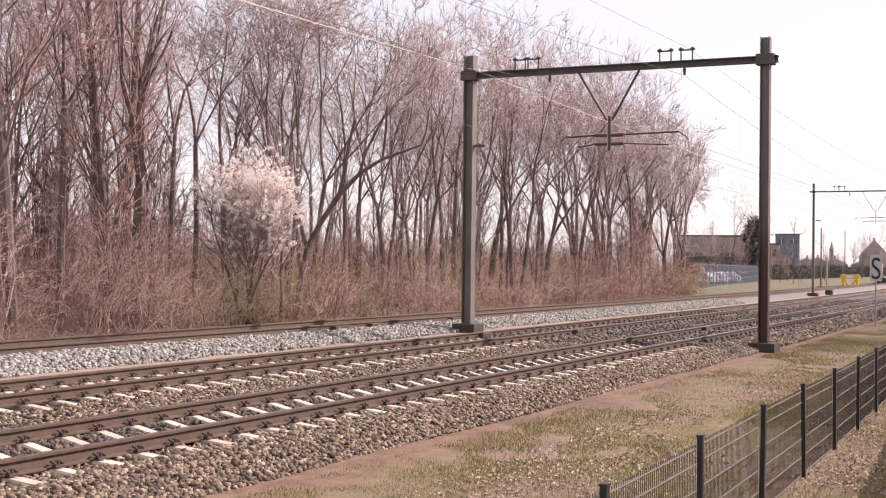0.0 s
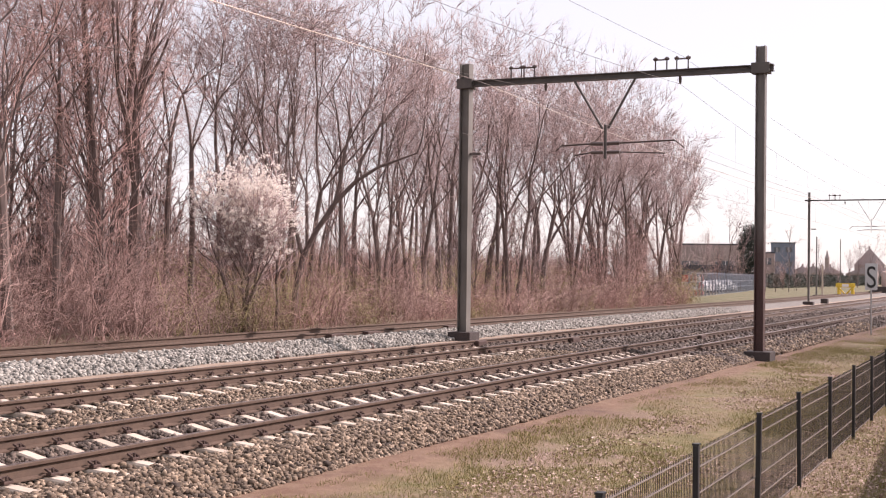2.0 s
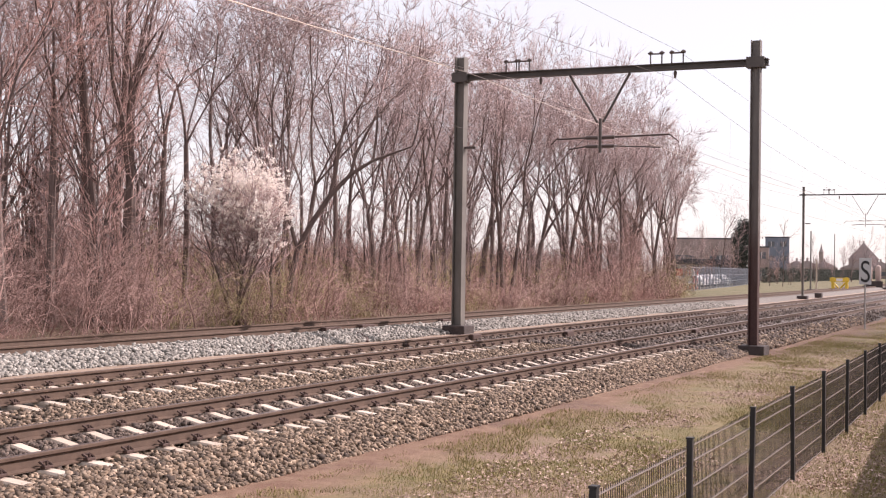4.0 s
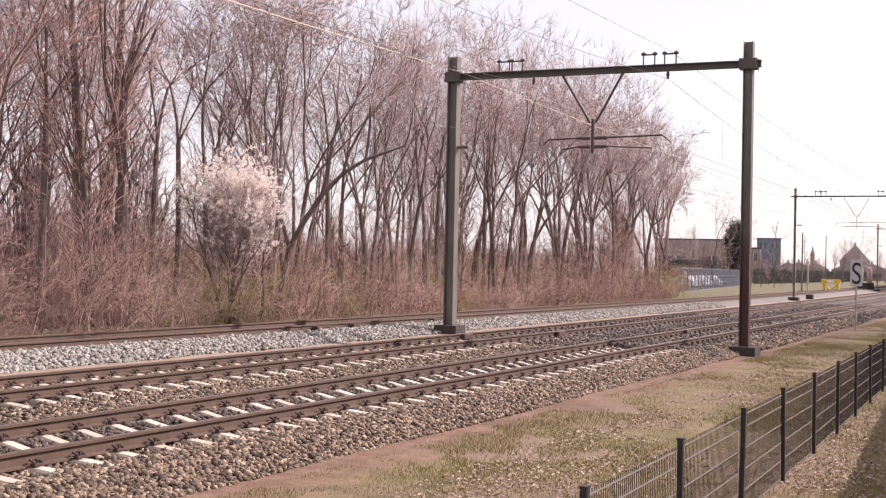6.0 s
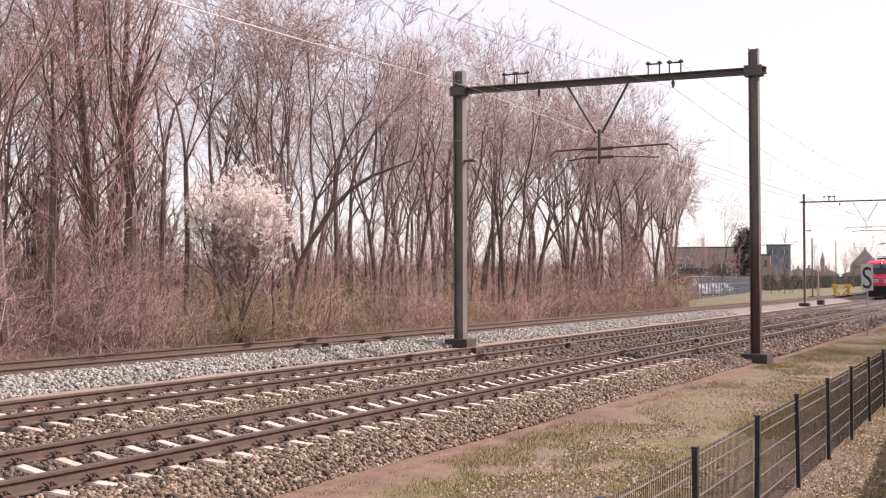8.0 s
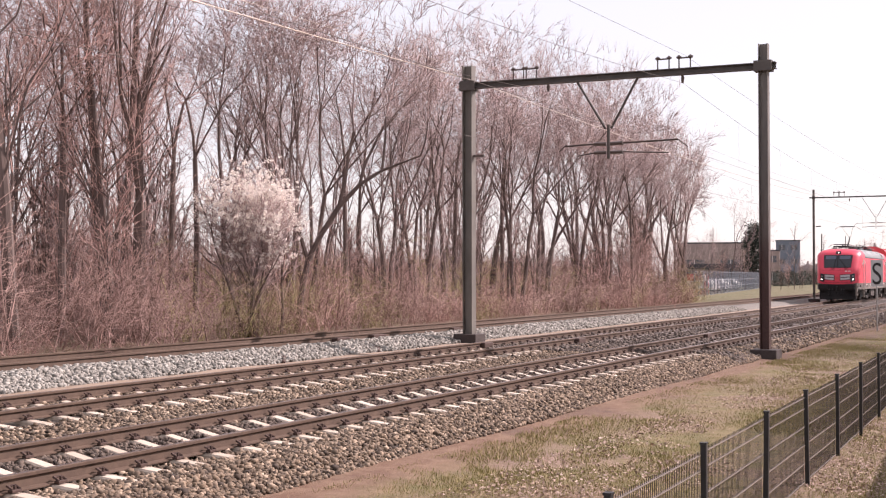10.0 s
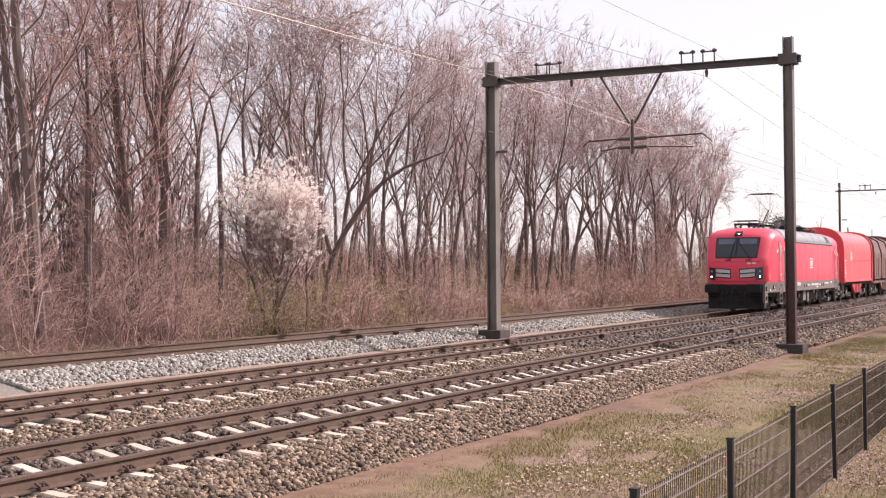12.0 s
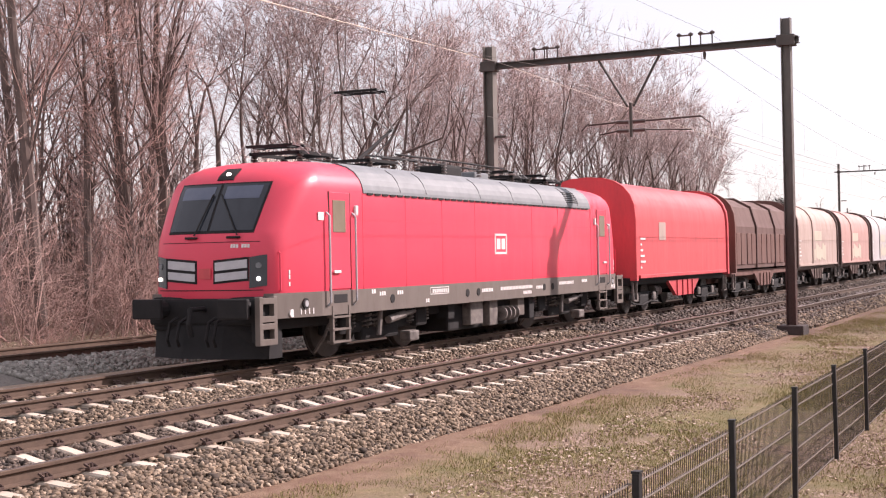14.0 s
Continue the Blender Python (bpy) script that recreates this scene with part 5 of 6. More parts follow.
def arch(half, z0, z1, zr, n=9):
    """Outline of a hooded wagon: straight sides and a rounded top."""
    o = [(-half, z0), (-half, z1)]
    for k in range(n + 1):
        a = math.pi - math.pi * k / n
        c, s = math.cos(a), math.sin(a)
        o.append((math.copysign(abs(c) ** 0.8, c) * half, z1 + (zr - z1) * abs(s) ** 0.8))
    o += [(half, z1), (half, z0)]
    out = []
    for p in o:
        if not out or abs(p[0] - out[-1][0]) + abs(p[1] - out[-1][1]) > 1e-4:
            out.append(p)
    return out


def goods_bogie(t, xc):
    b = part("bogie", Mesh().box(xc - 0.3, -0.93, 0.4, xc + 0.3, 0.93, 0.6, 0.05), M_BLACK, t)
    for s in (-1, 1):
        part("side_frame", Mesh().box(xc - 1.35, s * 1.0 - 0.06, 0.40, xc + 1.35, s * 1.0 + 0.06, 0.62, 0.05), M_BLACK, b)
        part("frame_belly", Mesh().box(xc - 0.45, s * 1.0 - 0.09, 0.24, xc + 0.45, s * 1.0 + 0.09, 0.55, 0.05), M_BLACK, b)
    for dx in (-0.9, 0.9):
        for s in (-1, 1):
            WHEELS.append((wheel(t, xc + dx, s, 0.46, 0.46), 0.46))
        part("axle_box", Mesh().box(xc + dx - 0.16, -1.16, 0.34, xc + dx + 0.16, -1.02, 0.60, 0.05), M_DUSTY, b)
        for q in (-0.27, 0.27):
            part("axle_spring", coil(xc + dx + q, -1.1, 0.4, 0.6, 0.06, 0.016, 4), M_BLACK, b)
    part("brake_rigging", Mesh().tube([(xc - 1.3, -1.14, 0.3), (xc - 0.3, -1.14, 0.24), (xc + 0.5, -1.14, 0.34), (xc + 1.3, -1.14, 0.28)], 0.025, 6), M_BLACK, b)


def wagon(kind, label, mat, sill):
    t = thing("goods_wagon", label, "goods wagon", None, "wagons of the goods train")
    a, b = 0.62, 11.42
    ends = Mesh()
    if kind == "ribbed":
        for k in range(3):
            x0, x1 = a + 0.15 + k * 3.5, a + 0.15 + k * 3.5 + 3.5
            part("cover_bay", Mesh().prism(arch(1.42, 1.15, 2.75, 3.9, 5)[::-1], x0, x1 - 0.005 + 0.0, "x"), mat, t, "dark folded cover bay")
            if k:
                part("rib", Mesh().prism(arch(1.49, 1.15, 2.78, 3.99, 5)[::-1], x0 - 0.07, x0 + 0.07, "x"), mat, t, "arched rib of the cover")
        for k in range(6):
            x0 = a + 0.35 + k * 1.75
            part("side_flap", Mesh().box(x0, -1.455, 1.3, x0 + 0.65, -1.40, 2.5, 0.02).box(x0 + 0.75, -1.455, 1.3, x0 + 1.4, -1.40, 2.5, 0.02), sill, t)
    else:
        cut = [a + 0.12, a + 3.7, b - 3.7, b - 0.12] if kind == "three" else [a + 0.12, b - 0.12]
        for k in range(len(cut) - 1):
            big = 0.05 if k % 2 else 0.0
            part("hood", Mesh().prism(arch(1.44 + big, 1.12, 2.75, 3.98 + big, 12)[::-1], cut[k], cut[k + 1]), mat, t, "telescopic steel hood section", True)
    for x in (a, b):
        part("end_wall", Mesh().prism(arch(1.5, 1.0, 2.8, 4.08, 12)[::-1], x - 0.09, x + 0.09), mat if kind == "red" else sill, t, "stout end wall frame")
    if kind != "ribbed":
        r = Mesh()
        r.box(a + 0.3, -1.50, 1.06, b - 0.3, -1.38, 1.16, 0.01)
        r.box(a + 0.4, -1.452, 2.28, b - 0.4, -1.43, 2.30)
        part("hood_rail", r, mat, t)
        pl = Mesh().box(3.0, -1.452, 2.2, 3.7, -1.43, 2.75) if kind == "red" else Mesh().box(4.6, -1.50, 2.25, 6.6, -1.43, 2.72, 0.02)
        part("plate", pl, M_HOOD_TAN if kind == "red" else M_PATCH, t, "pale worn panel")
        if kind != "red":
            g = Mesh()
            for k in range(7):
                g.box(4.5 + k * 0.45, -1.499, 1.3 + 0.06 * ((k * 5) % 3), 4.951 + k * 0.45, -1.435, 1.85 + 0.09 * ((k * 7) % 4))
            part("worn_patch", g, M_PATCH, t, "pale worn paint patches")
        mk = Mesh()
        for k in range(6):
            mk.box(1.1, -1.455, 1.35 + k * 0.17, 1.1 + 0.12 * (1 + (k * 3) % 4), -1.43, 1.41 + k * 0.17)
        part("marking", mk, M_WHITE, t, "block of unreadable white characters")
    u = Mesh().box(0.5, -1.3, 0.86, 11.54, 1.3, 1.08, 0.03)
    u.box(0.6, -0.4, 0.6, 11.4, 0.4, 0.9)
    part("underframe", u, sill, t)
    s = Mesh()
    s.add([(x, y, z) for y in (-1.36, -1.24) for x, z in ((4.2, 0.92), (7.85, 0.92), (6.95, 0.42), (5.1, 0.42))], [(0, 1, 2, 3), (7, 6, 5, 4), (0, 4, 5, 1), (1, 5, 6, 2), (2, 6, 7, 3), (3, 7, 4, 0)])
    for x in (5.15, 5.8, 6.4, 6.95):
        s.box(x - 0.04, -1.40, 0.42, x + 0.04, -1.34, 0.92)
    part("side_sill", s, sill if kind != "red" else mat, t, "deep trapezoid side sill with stiffeners")
    for q, s_ in ((0, 1), (12.04, -1)):
        for y in (-0.875, 0.875):
            m = Mesh().tube([(q + s_ * 0.5, y, 1.0), (q + s_ * 0.08, y, 1.0)], [0.13, 0.11], 10)
            m.tube([(q + s_ * 0.08, y, 1.0), (q + s_ * 0.01, y, 1.0)], 0.23, 14)
            part("buffer", m, M_BLACK, t)
        part("ladder", Mesh().box(q + s_ * 0.75 - 0.18, -1.38, 0.40, q + s_ * 0.75 - 0.14, -1.32, 0.95).box(q + s_ * 0.75 + 0.14, -1.38, 0.40, q + s_ * 0.75 + 0.18, -1.32, 0.95).box(q + s_ * 0.75 - 0.18, -1.39, 0.40, q + s_ * 0.75 + 0.18, -1.28, 0.44), M_DUSTY, t, "corner step")
    for xc in (2.5, 9.54):
        goods_bogie(t, xc)
    part("brake_cylinder", Mesh().tube([(3.9, -0.9, 0.62), (4.5, -0.9, 0.62)], 0.16, 12), M_DUSTY, t)
    return t


M_TARP_BROWN = dirty("brown_cover", (0.135, 0.07, 0.06), (0.06, 0.04, 0.036), 0.7, 0.6, 1.5)
M_RIBSILL = dirty("rust_brown_frame", (0.16, 0.075, 0.06), (0.06, 0.035, 0.03), 0.7, 0.6, 2)
M_HOOD_TAN = dirty("faded_tan_hood", (0.44, 0.33, 0.29), (0.25, 0.15, 0.12), 0.6, 0.7, 1.2)
M_HOOD_ROSE = dirty("faded_rose_hood", (0.46, 0.27, 0.24), (0.25, 0.13, 0.11), 0.6, 0.6, 1.2)
M_HOOD_GREY = dirty("grey_hood", (0.46, 0.42, 0.42), (0.28, 0.22, 0.2), 0.6, 0.6, 1.2)
M_PATCH = dirty("pale_patch", (0.50, 0.45, 0.36), (0.42, 0.32, 0.26), 0.6, 0.8, 2)
M_DARKSILL = dirty("dark_brown_sill", (0.10, 0.06, 0.05), (0.05, 0.035, 0.03), 0.7, 0.5, 2)
LOCO = locomotive()
TRAIN = [(LOCO, 0.0)]
for i, (kind, mat, sill, label) in enumerate((("red", M_HOODRED, M_BLACK, "faded red telescopic-hood goods wagon on bogies"), ("ribbed", M_TARP_BROWN, M_RIBSILL, "dark brown goods wagon with ribbed folding cover"),
                                              ("three", M_HOOD_TAN, M_DARKSILL, "dirty tan hooded goods wagon with pale patches"), ("three", M_HOOD_ROSE, M_DARKSILL, "faded rose-brown hooded goods wagon"),
                                              ("three", M_HOOD_GREY, M_DARKSILL, "pale grey hooded goods wagon"), ("three", M_HOOD_TAN, M_DARKSILL, "dirty tan hooded goods wagon with pale patches"),
                                              ("ribbed", M_TARP_BROWN, M_RIBSILL, "dark brown goods wagon with ribbed folding cover"))):
    TRAIN.append((wagon(kind, label, mat, sill), LENGTH + 12.04 * i))


# mesh fence beside the path
M_POST = plain("black_fence_paint", (0.009, 0.008, 0.008), (0.02, 0.018, 0.018), 0.6, 0.0, 5, 40, 0.1)
M_ROD = plain("dark_fence_rods", (0.03, 0.026, 0.026), (0.07, 0.06, 0.056), 0.45, 0.5, 5, 40, 0.05)
M_BAR = plain("worn_fence_bars", (0.15, 0.125, 0.105), (0.24, 0.20, 0.17), 0.6, 0.0, 5, 40, 0.05)


def fence():
    t = thing("mesh_fence", "low black double-rod mesh fence on slim steel posts", "fence")
    rods = Mesh()
    for k in range(50):
        x = 0.03 + k * 0.05
        rods.box(x - 0.002, -0.002, 0.06, x + 0.002, 0.002, 1.03)
    rod_me = rods.data("upright_rods", M_ROD)
    bars = Mesh()
    for s in (-0.008, 0.008):
        bars.box(0.0, s - 0.003, -0.0035, 2.52, s + 0.003, 0.0035)
    bar_me = bars.data("cross_rod", M_BAR)
    post_me = Mesh().box(-0.032, -0.022, -0.3, 0.032, 0.022, 1.07, 0.006).box(-0.036, -0.026, 1.07, 0.036, 0.026, 1.085).data("post", M_POST)
    for k in range(-3, 13):
        x = 9.95 + 2.53 * k
        y = 2.565 + 0.031 * (x - 9.85)
        lean = random.uniform(-0.8, 0.8)
        ob = part("post", post_me, None, t, "slim black steel post")
        ob.matrix_basis = pose(x, y, -0.515, lean, lean, 1.8)
        a = part("fence_panel", rod_me, None, t)
        tagged(a, kind="stuff")
        for z in (0.08, 0.28, 0.48, 0.68, 0.88, 1.0):
            part("cross_rod", bar_me, None, a, at=pose(0, 0, z))
        a.matrix_basis = pose(x, y + 0.03, -0.515, 0, random.uniform(-0.3, 0.3), 1.78)


fence()


# grass, fallen leaves and litter on the verge
M_BLADE = pieces("grass_blade", [(0.16, 0.158, 0.034), (0.34, 0.26, 0.115), (0.20, 0.19, 0.044), (0.46, 0.35, 0.20), (0.25, 0.215, 0.068), (0.18, 0.173, 0.037)], 0.8)


def blades():
    r = np.random.default_rng(8)
    n = 380000
    x = 7 + 60 * r.random(n) ** 1.7
    y = r.uniform(1.0, 7.1, n)
    keep = np.array([noise.noise((a * 0.45, b * 0.7, 3.3)) + noise.noise((a * 1.7, b * 1.7, 7.0)) * 0.7 for a, b in zip(x, y)]) > -0.5 + 0.3 * np.maximum(0, y - 5.4) + 0.45 * (r.random(n) - 0.5)
    x, y = x[keep], y[keep] + CURVE * x[keep] ** 2
    n = len(x)
    z = np.interp(y, [0, 2.8, 4.0, 5.2, 6.4, 7.6], [-0.5, -0.48, -0.44, -0.41, -0.39, -0.38])
    a = r.random(n) * 6.28
    w = r.uniform(0.003, 0.0065, n)
    h = r.uniform(0.01, 0.05, n) * (0.6 + 0.7 * r.random(n))
    l = r.normal(size=(n, 2)) * 0.025
    b0 = np.stack([x - np.cos(a) * w, y - np.sin(a) * w, z - 0.02], -1)
    b1 = np.stack([x + np.cos(a) * w, y + np.sin(a) * w, z - 0.02], -1)
    tp = np.stack([x + l[:, 0], y + l[:, 1], z + h], -1)
    v = np.stack([b0, b1, tp], 1).reshape(-1, 3)
    tagged(new("grass", raw("grass", v, np.arange(n * 3).reshape(-1, 3), M_BLADE)), "short patchy yellow-green grass on the verge", "grass", kind="stuff")


def leaves(name, n, x_range, y_range, z_of, label, crowd=1.6):
    r = np.random.default_rng(n)
    x = x_range[0] + (x_range[1] - x_range[0]) * r.random(n) ** crowd
    y = r.uniform(*y_range, n)
    keep = np.array([noise.noise((a * 0.4 + 9, b * 0.6, 1.0)) + 0.6 * noise.noise((a * 2 + 9, b * 2, 1.0)) for a, b in zip(x, y)]) > -0.05
    x, y = x[keep], y[keep]
    n = len(x)
    z = np.interp(y, *zip(*z_of)) + r.uniform(0.003, 0.03, n)
    c = np.stack([x, y + CURVE * x * x, z], -1)
    e1 = r.normal(size=(n, 3)) * [1, 1, 0.35]
    e2 = np.cross(e1, r.normal(size=(n, 3)) * [0.3, 0.3, 1])
    e1 = e1 / np.linalg.norm(e1, axis=1, keepdims=True) * r.uniform(0.012, 0.034, (n, 1))
    e2 = e2 / np.linalg.norm(e2, axis=1, keepdims=True) * r.uniform(0.006, 0.02, (n, 1))
    v = np.stack([c - e1, c + e2, c + e1, c - e2], 1).reshape(-1, 3)
    tagged(new(name, raw(name, v, np.arange(n * 4).reshape(-1, 4), M_LEAF)), label, "leaves", kind="stuff")


blades()
leaves("fallen_leaves", 60000, (6, 50), (0.3, 5.9), [(0, -0.5), (2.8, -0.48), (5.2, -0.41), (7.6, -0.38)], "dry brown leaves strewn along the fence", 1.8)
leaves("fallen_leaves", 9000, (20, 85), (19.6, 23), [(19.5, 0.03), (20.4, 0.1), (23, 0.12)], "dry brown leaves at the foot of the thicket", 1.3)


# the garden wall at the edge of the near lot, which shades the ground beyond the fence
M_GARDENWALL = plain("old_brick_wall", (0.22, 0.12, 0.09), (0.32, 0.19, 0.15), 0.9, 0, 1, 14, 0.4)
garden = thing("garden_wall", "brown brick garden wall with a stone coping", "wall", pose(9, -0.67, 0, 0, 0, 4), kind="structure")
part("wall", Mesh().box(0, -0.25, -0.6, 33, 0, 1.95, 0.01), M_GARDENWALL, garden)
part("coping", Mesh().box(-0.05, -0.32, 1.95, 33.05, 0.07, 2.03, 0.02), M_FOOT, garden)


# beyond the wood: yard, hedge, houses, sign and buffer stop
M_YARDFENCE = plain("grey_blue_yard_fence", (0.20, 0.22, 0.26), (0.30, 0.32, 0.36), 0.5, 0.4, 2, 30, 0)
M_SHED = plain("dark_shed_roof", (0.035, 0.035, 0.045), (0.07, 0.068, 0.08), 0.8, 0, 1, 20, 0.1)
M_CRATE = plain("red_crates", (0.36, 0.05, 0.05), (0.46, 0.11, 0.10), 0.6, 0, 1, 20, 0.1)
M_PALEBOX = plain("pale_crates", (0.50, 0.48, 0.46), (0.62, 0.60, 0.58), 0.7, 0, 1, 20, 0.1)
M_CARGREY = plain("grey_car_paint", (0.22, 0.23, 0.25), (0.30, 0.31, 0.33), 0.3, 0.3, 1, 30, 0)
M_CARWHITE = plain("white_car_paint", (0.70, 0.70, 0.70), (0.78, 0.78, 0.78), 0.3, 0, 1, 30, 0)
# brick, roof and pane colours are greyed to paint in distance haze
M_BRICK = plain("dull_brick", (0.27, 0.21, 0.19), (0.37, 0.30, 0.275), 0.9, 0, 0.6, 8, 0.2)
M_ROOF = plain("brown_roof_tiles", (0.28, 0.23, 0.22), (0.38, 0.32, 0.31), 0.85, 0, 0.5, 6, 0.3)
M_BLUEBOX = plain("blue_grey_cladding", (0.12, 0.145, 0.19), (0.18, 0.205, 0.25), 0.6, 0, 0.4, 6, 0.1)
M_WINDOW = plain("dark_window_pane", (0.10, 0.105, 0.12), (0.15, 0.155, 0.17), 0.2, 0, 1, 10, 0)
M_HEDGE = pieces("dark_hedge_leaf", [(0.03, 0.036, 0.026), (0.06, 0.068, 0.05), (0.042, 0.05, 0.036)], 0.7)
M_EVERGREEN = pieces("evergreen_leaf", [(0.012, 0.016, 0.012), (0.035, 0.042, 0.03), (0.02, 0.026, 0.02)], 0.7)
M_YELLOW = plain("yellow_paint", (0.75, 0.50, 0.04), (0.62, 0.40, 0.04), 0.5, 0, 3, 30, 0.1)
M_PLATE = plain("pale_sign_plate", (0.46, 0.46, 0.46), (0.54, 0.54, 0.54), 0.5, 0.2, 3, 30, 0)


def at_angle(px_x, dist):
    """World x and y at a distance along a bearing, in degrees from the line's axis."""
    a = radians(px_x)
    return dist * math.cos(a), dist * math.sin(a)


# yard fence along the far side of the grass strip
def yard_fence():
    t = thing("yard_fence", "tall grey-blue metal mesh fence round a yard", "fence")
    p0, p1 = Vector((104.5, 27.7, 0)), Vector((205, 42.5, 0))
    n = 32
    d = (p1 - p0) / n
    turn = math.degrees(math.atan2(d.y, d.x))
    ln = d.length
    post = Mesh().box(-0.05, -0.05, -0.2, 0.05, 0.05, 2.25, 0.01).data("post", M_YARDFENCE)
    rods = Mesh()
    for k in range(int(ln / 0.16)):
        rods.box(k * 0.16, -0.004, 0.05, k * 0.16 + 0.008, 0.004, 2.15)
    for z in (0.1, 0.75, 1.4, 2.1):
        rods.box(0, -0.012, z, ln, 0.012, z + 0.03)
    rods = rods.data("fence_panel", M_YARDFENCE)
    for k in range(n + 1):
        part("post", post, None, t, at=pose(*(p0 + d * k), 0, 0, turn))
        if k < n:
            part("fence_panel", rods, None, t, at=pose(*(p0 + d * k), 0, 0, turn))
    side = Vector((100.5, 38.0, 0))
    e = (side - p0) / 4
    for k in range(1, 5):
        part("post", post, None, t, at=pose(*(p0 + e * k), 0, 0, 90))


yard_fence()


def car(x, y, turn, paint, label):
    t = thing("parked_car", label, "car", pose(x, y, 0, 0, 0, turn), "parked cars in the yard")
    prof = [(-2.1, 0.32), (2.1, 0.32), (2.15, 0.62), (2.05, 0.82), (1.1, 0.95), (0.45, 1.42), (-1.15, 1.46), (-1.85, 1.0), (-2.15, 0.9)]
    b = Mesh()
    b.loft([[(a, y2, z if z < 0.96 else 0.96 + (z - 0.96) * (1 if abs(y2) < 0.7 else 0.0)) for a, z in prof] for y2 in (-0.86, -0.68, 0.68, 0.86)])
    part("body", b, paint, t)
    g = Mesh().loft([[(a, y2, z) for a, z in ((1.0, 0.98), (0.42, 1.36), (-1.1, 1.40), (-1.72, 1.0))] for y2 in (-0.72, 0.72)])
    part("window_band", g, M_WINDOW, t)
    for a in (-1.3, 1.3):
        for s in (-0.8, 0.8):
            part("wheel", Mesh().tube([(a, s - 0.09, 0.31), (a, s + 0.09, 0.31)], 0.31, 14), M_BLACK, t)


for x, y, turn, pnt, lab in ((136, 36.5, 80, M_CARGREY, "grey car parked behind the yard fence"), (141, 37.0, 78, M_CARWHITE, "white car parked behind the yard fence"), (146, 37.6, 82, M_CARGREY, "grey car parked behind the yard fence"),
                             (151.5, 38.2, 80, M_CARWHITE, "white car parked behind the yard fence"), (157, 38.8, 79, M_CARGREY, "grey car parked behind the yard fence"), (163, 39.6, 81, M_CARWHITE, "white car parked behind the yard fence")):
    car(x, y, turn, pnt, lab)
for k in range(9):
    x, y = 119.0 + (k % 3) * 1.6, 31.6 + (k % 3) * 0.1
    z = 0.66 * (k // 3)
    solo("crate", Mesh().box(-0.7, -0.75, 0, 0.7, 0.75, 0.5, 0.04).box(-0.6, -0.65, 0.5, 0.6, 0.65, 0.655), M_CRATE if k % 4 < 3 else M_PALEBOX, "red stacked crate in the yard" if k % 4 < 3 else "pale stacked crate in the yard", "crate", pose(x, y, z, 0, 0, 12), "crates in the yard")


def shed():
    t = thing("shed", "long open shed with a dark flat roof in the yard", "shed")
    part("roof", Mesh().box(0, -5, 2.75, 10, 0, 3.5, 0.05), M_SHED, t, at=pose(190, 41.5, 0, 0, 0, 102))
    for k in range(4):
        part("post", Mesh().box(-0.08, -0.08, -0.1, 0.08, 0.08, 2.76), M_SHED, t, at=pose(190, 41.5, 0, 0, 0, 102) @ pose(0.4 + k * 3.06, -0.2, 0))
    part("back_wall", Mesh().box(0, -5.0, -0.1, 10, -4.8, 2.745), M_YARDFENCE, t, at=pose(190, 41.5, 0, 0, 0, 102))


shed()


def house(x, y, turn, w, d, h, roof_h, wall, label, rows=2, cols=3, name="house"):
    t = thing(name, label, "house" if roof_h else "building", pose(x, y, -0.2, 0, 0, turn), "buildings beyond the line")
    part("wall", Mesh().box(0, 0, 0, d, w, h), wall, t)
    if roof_h:
        r = Mesh()
        r.add([(-0.4, -0.3, h), (d + 0.4, -0.3, h), (d + 0.4, w + 0.3, h), (-0.4, w + 0.3, h), (-0.4, w / 2, h + roof_h), (d + 0.4, w / 2, h + roof_h)], [(0, 1, 5, 4), (2, 3, 4, 5), (0, 4, 3), (1, 2, 5), (0, 3, 2, 1)])
        rf = part("roof", r, M_ROOF, t)
        part("chimney", Mesh().box(d * 0.6, w / 2 - 0.3, h + roof_h - 0.6, d * 0.6 + 0.6, w / 2 + 0.3, h + roof_h + 0.7), M_BRICK, rf)
    else:
        part("roof_edge", Mesh().box(-0.1, -0.1, h, d + 0.1, w + 0.1, h + 0.25), M_SHED, t)
    for i in range(rows):
        for j in range(cols):
            a = w * (j + 0.5) / cols
            z = h * (i + 0.55) / rows
            q = part("window", Mesh().box(-0.06, a - w / cols * 0.28, z - 0.6, 0.05, a + w / cols * 0.28, z + 0.6), M_WINDOW, t)
            part("window_frame", Mesh().box(-0.09, a - 0.05, z - 0.6, -0.055, a + 0.05, z + 0.6), M_WHITE, q)


house(*at_angle(10.53, 330), 11, 5.6, 8, 10.2, 0, M_BLUEBOX, "blue-grey box-shaped building beyond the hedge", 3, 2, "office_building")
house(*at_angle(12.6, 240), 12, 12.5, 10, 7.6, 0, M_BRICK, "long low brown brick building behind the yard", 1, 2, "brick_building")
house(*at_angle(11.35, 250), 11, 2.6, 9, 6.4, 0, M_BRICK, "narrow red-brown brick building", 2, 1, "brick_building")
house(*at_angle(7.0, 440), 8, 9.0, 12, 6.2, 5.4, M_BRICK, "brown gabled house behind the hedge", 1, 2)
for i, (a, dist, w) in enumerate(((10.2, 420, 9), (9.7, 430, 8), (9.2, 420, 9), (8.6, 430, 8), (13.2, 300, 10), (7.0, 420, 11), (6.2, 430, 11))):
    house(*at_angle(a, dist), a, w, 10, 3.4, 2.3, M_BRICK, "far brick house with a brown tiled roof", 1, 1)
tower = thing("church_tower", "far church tower with a pointed spire", "church", pose(*at_angle(9.25, 900), 0))
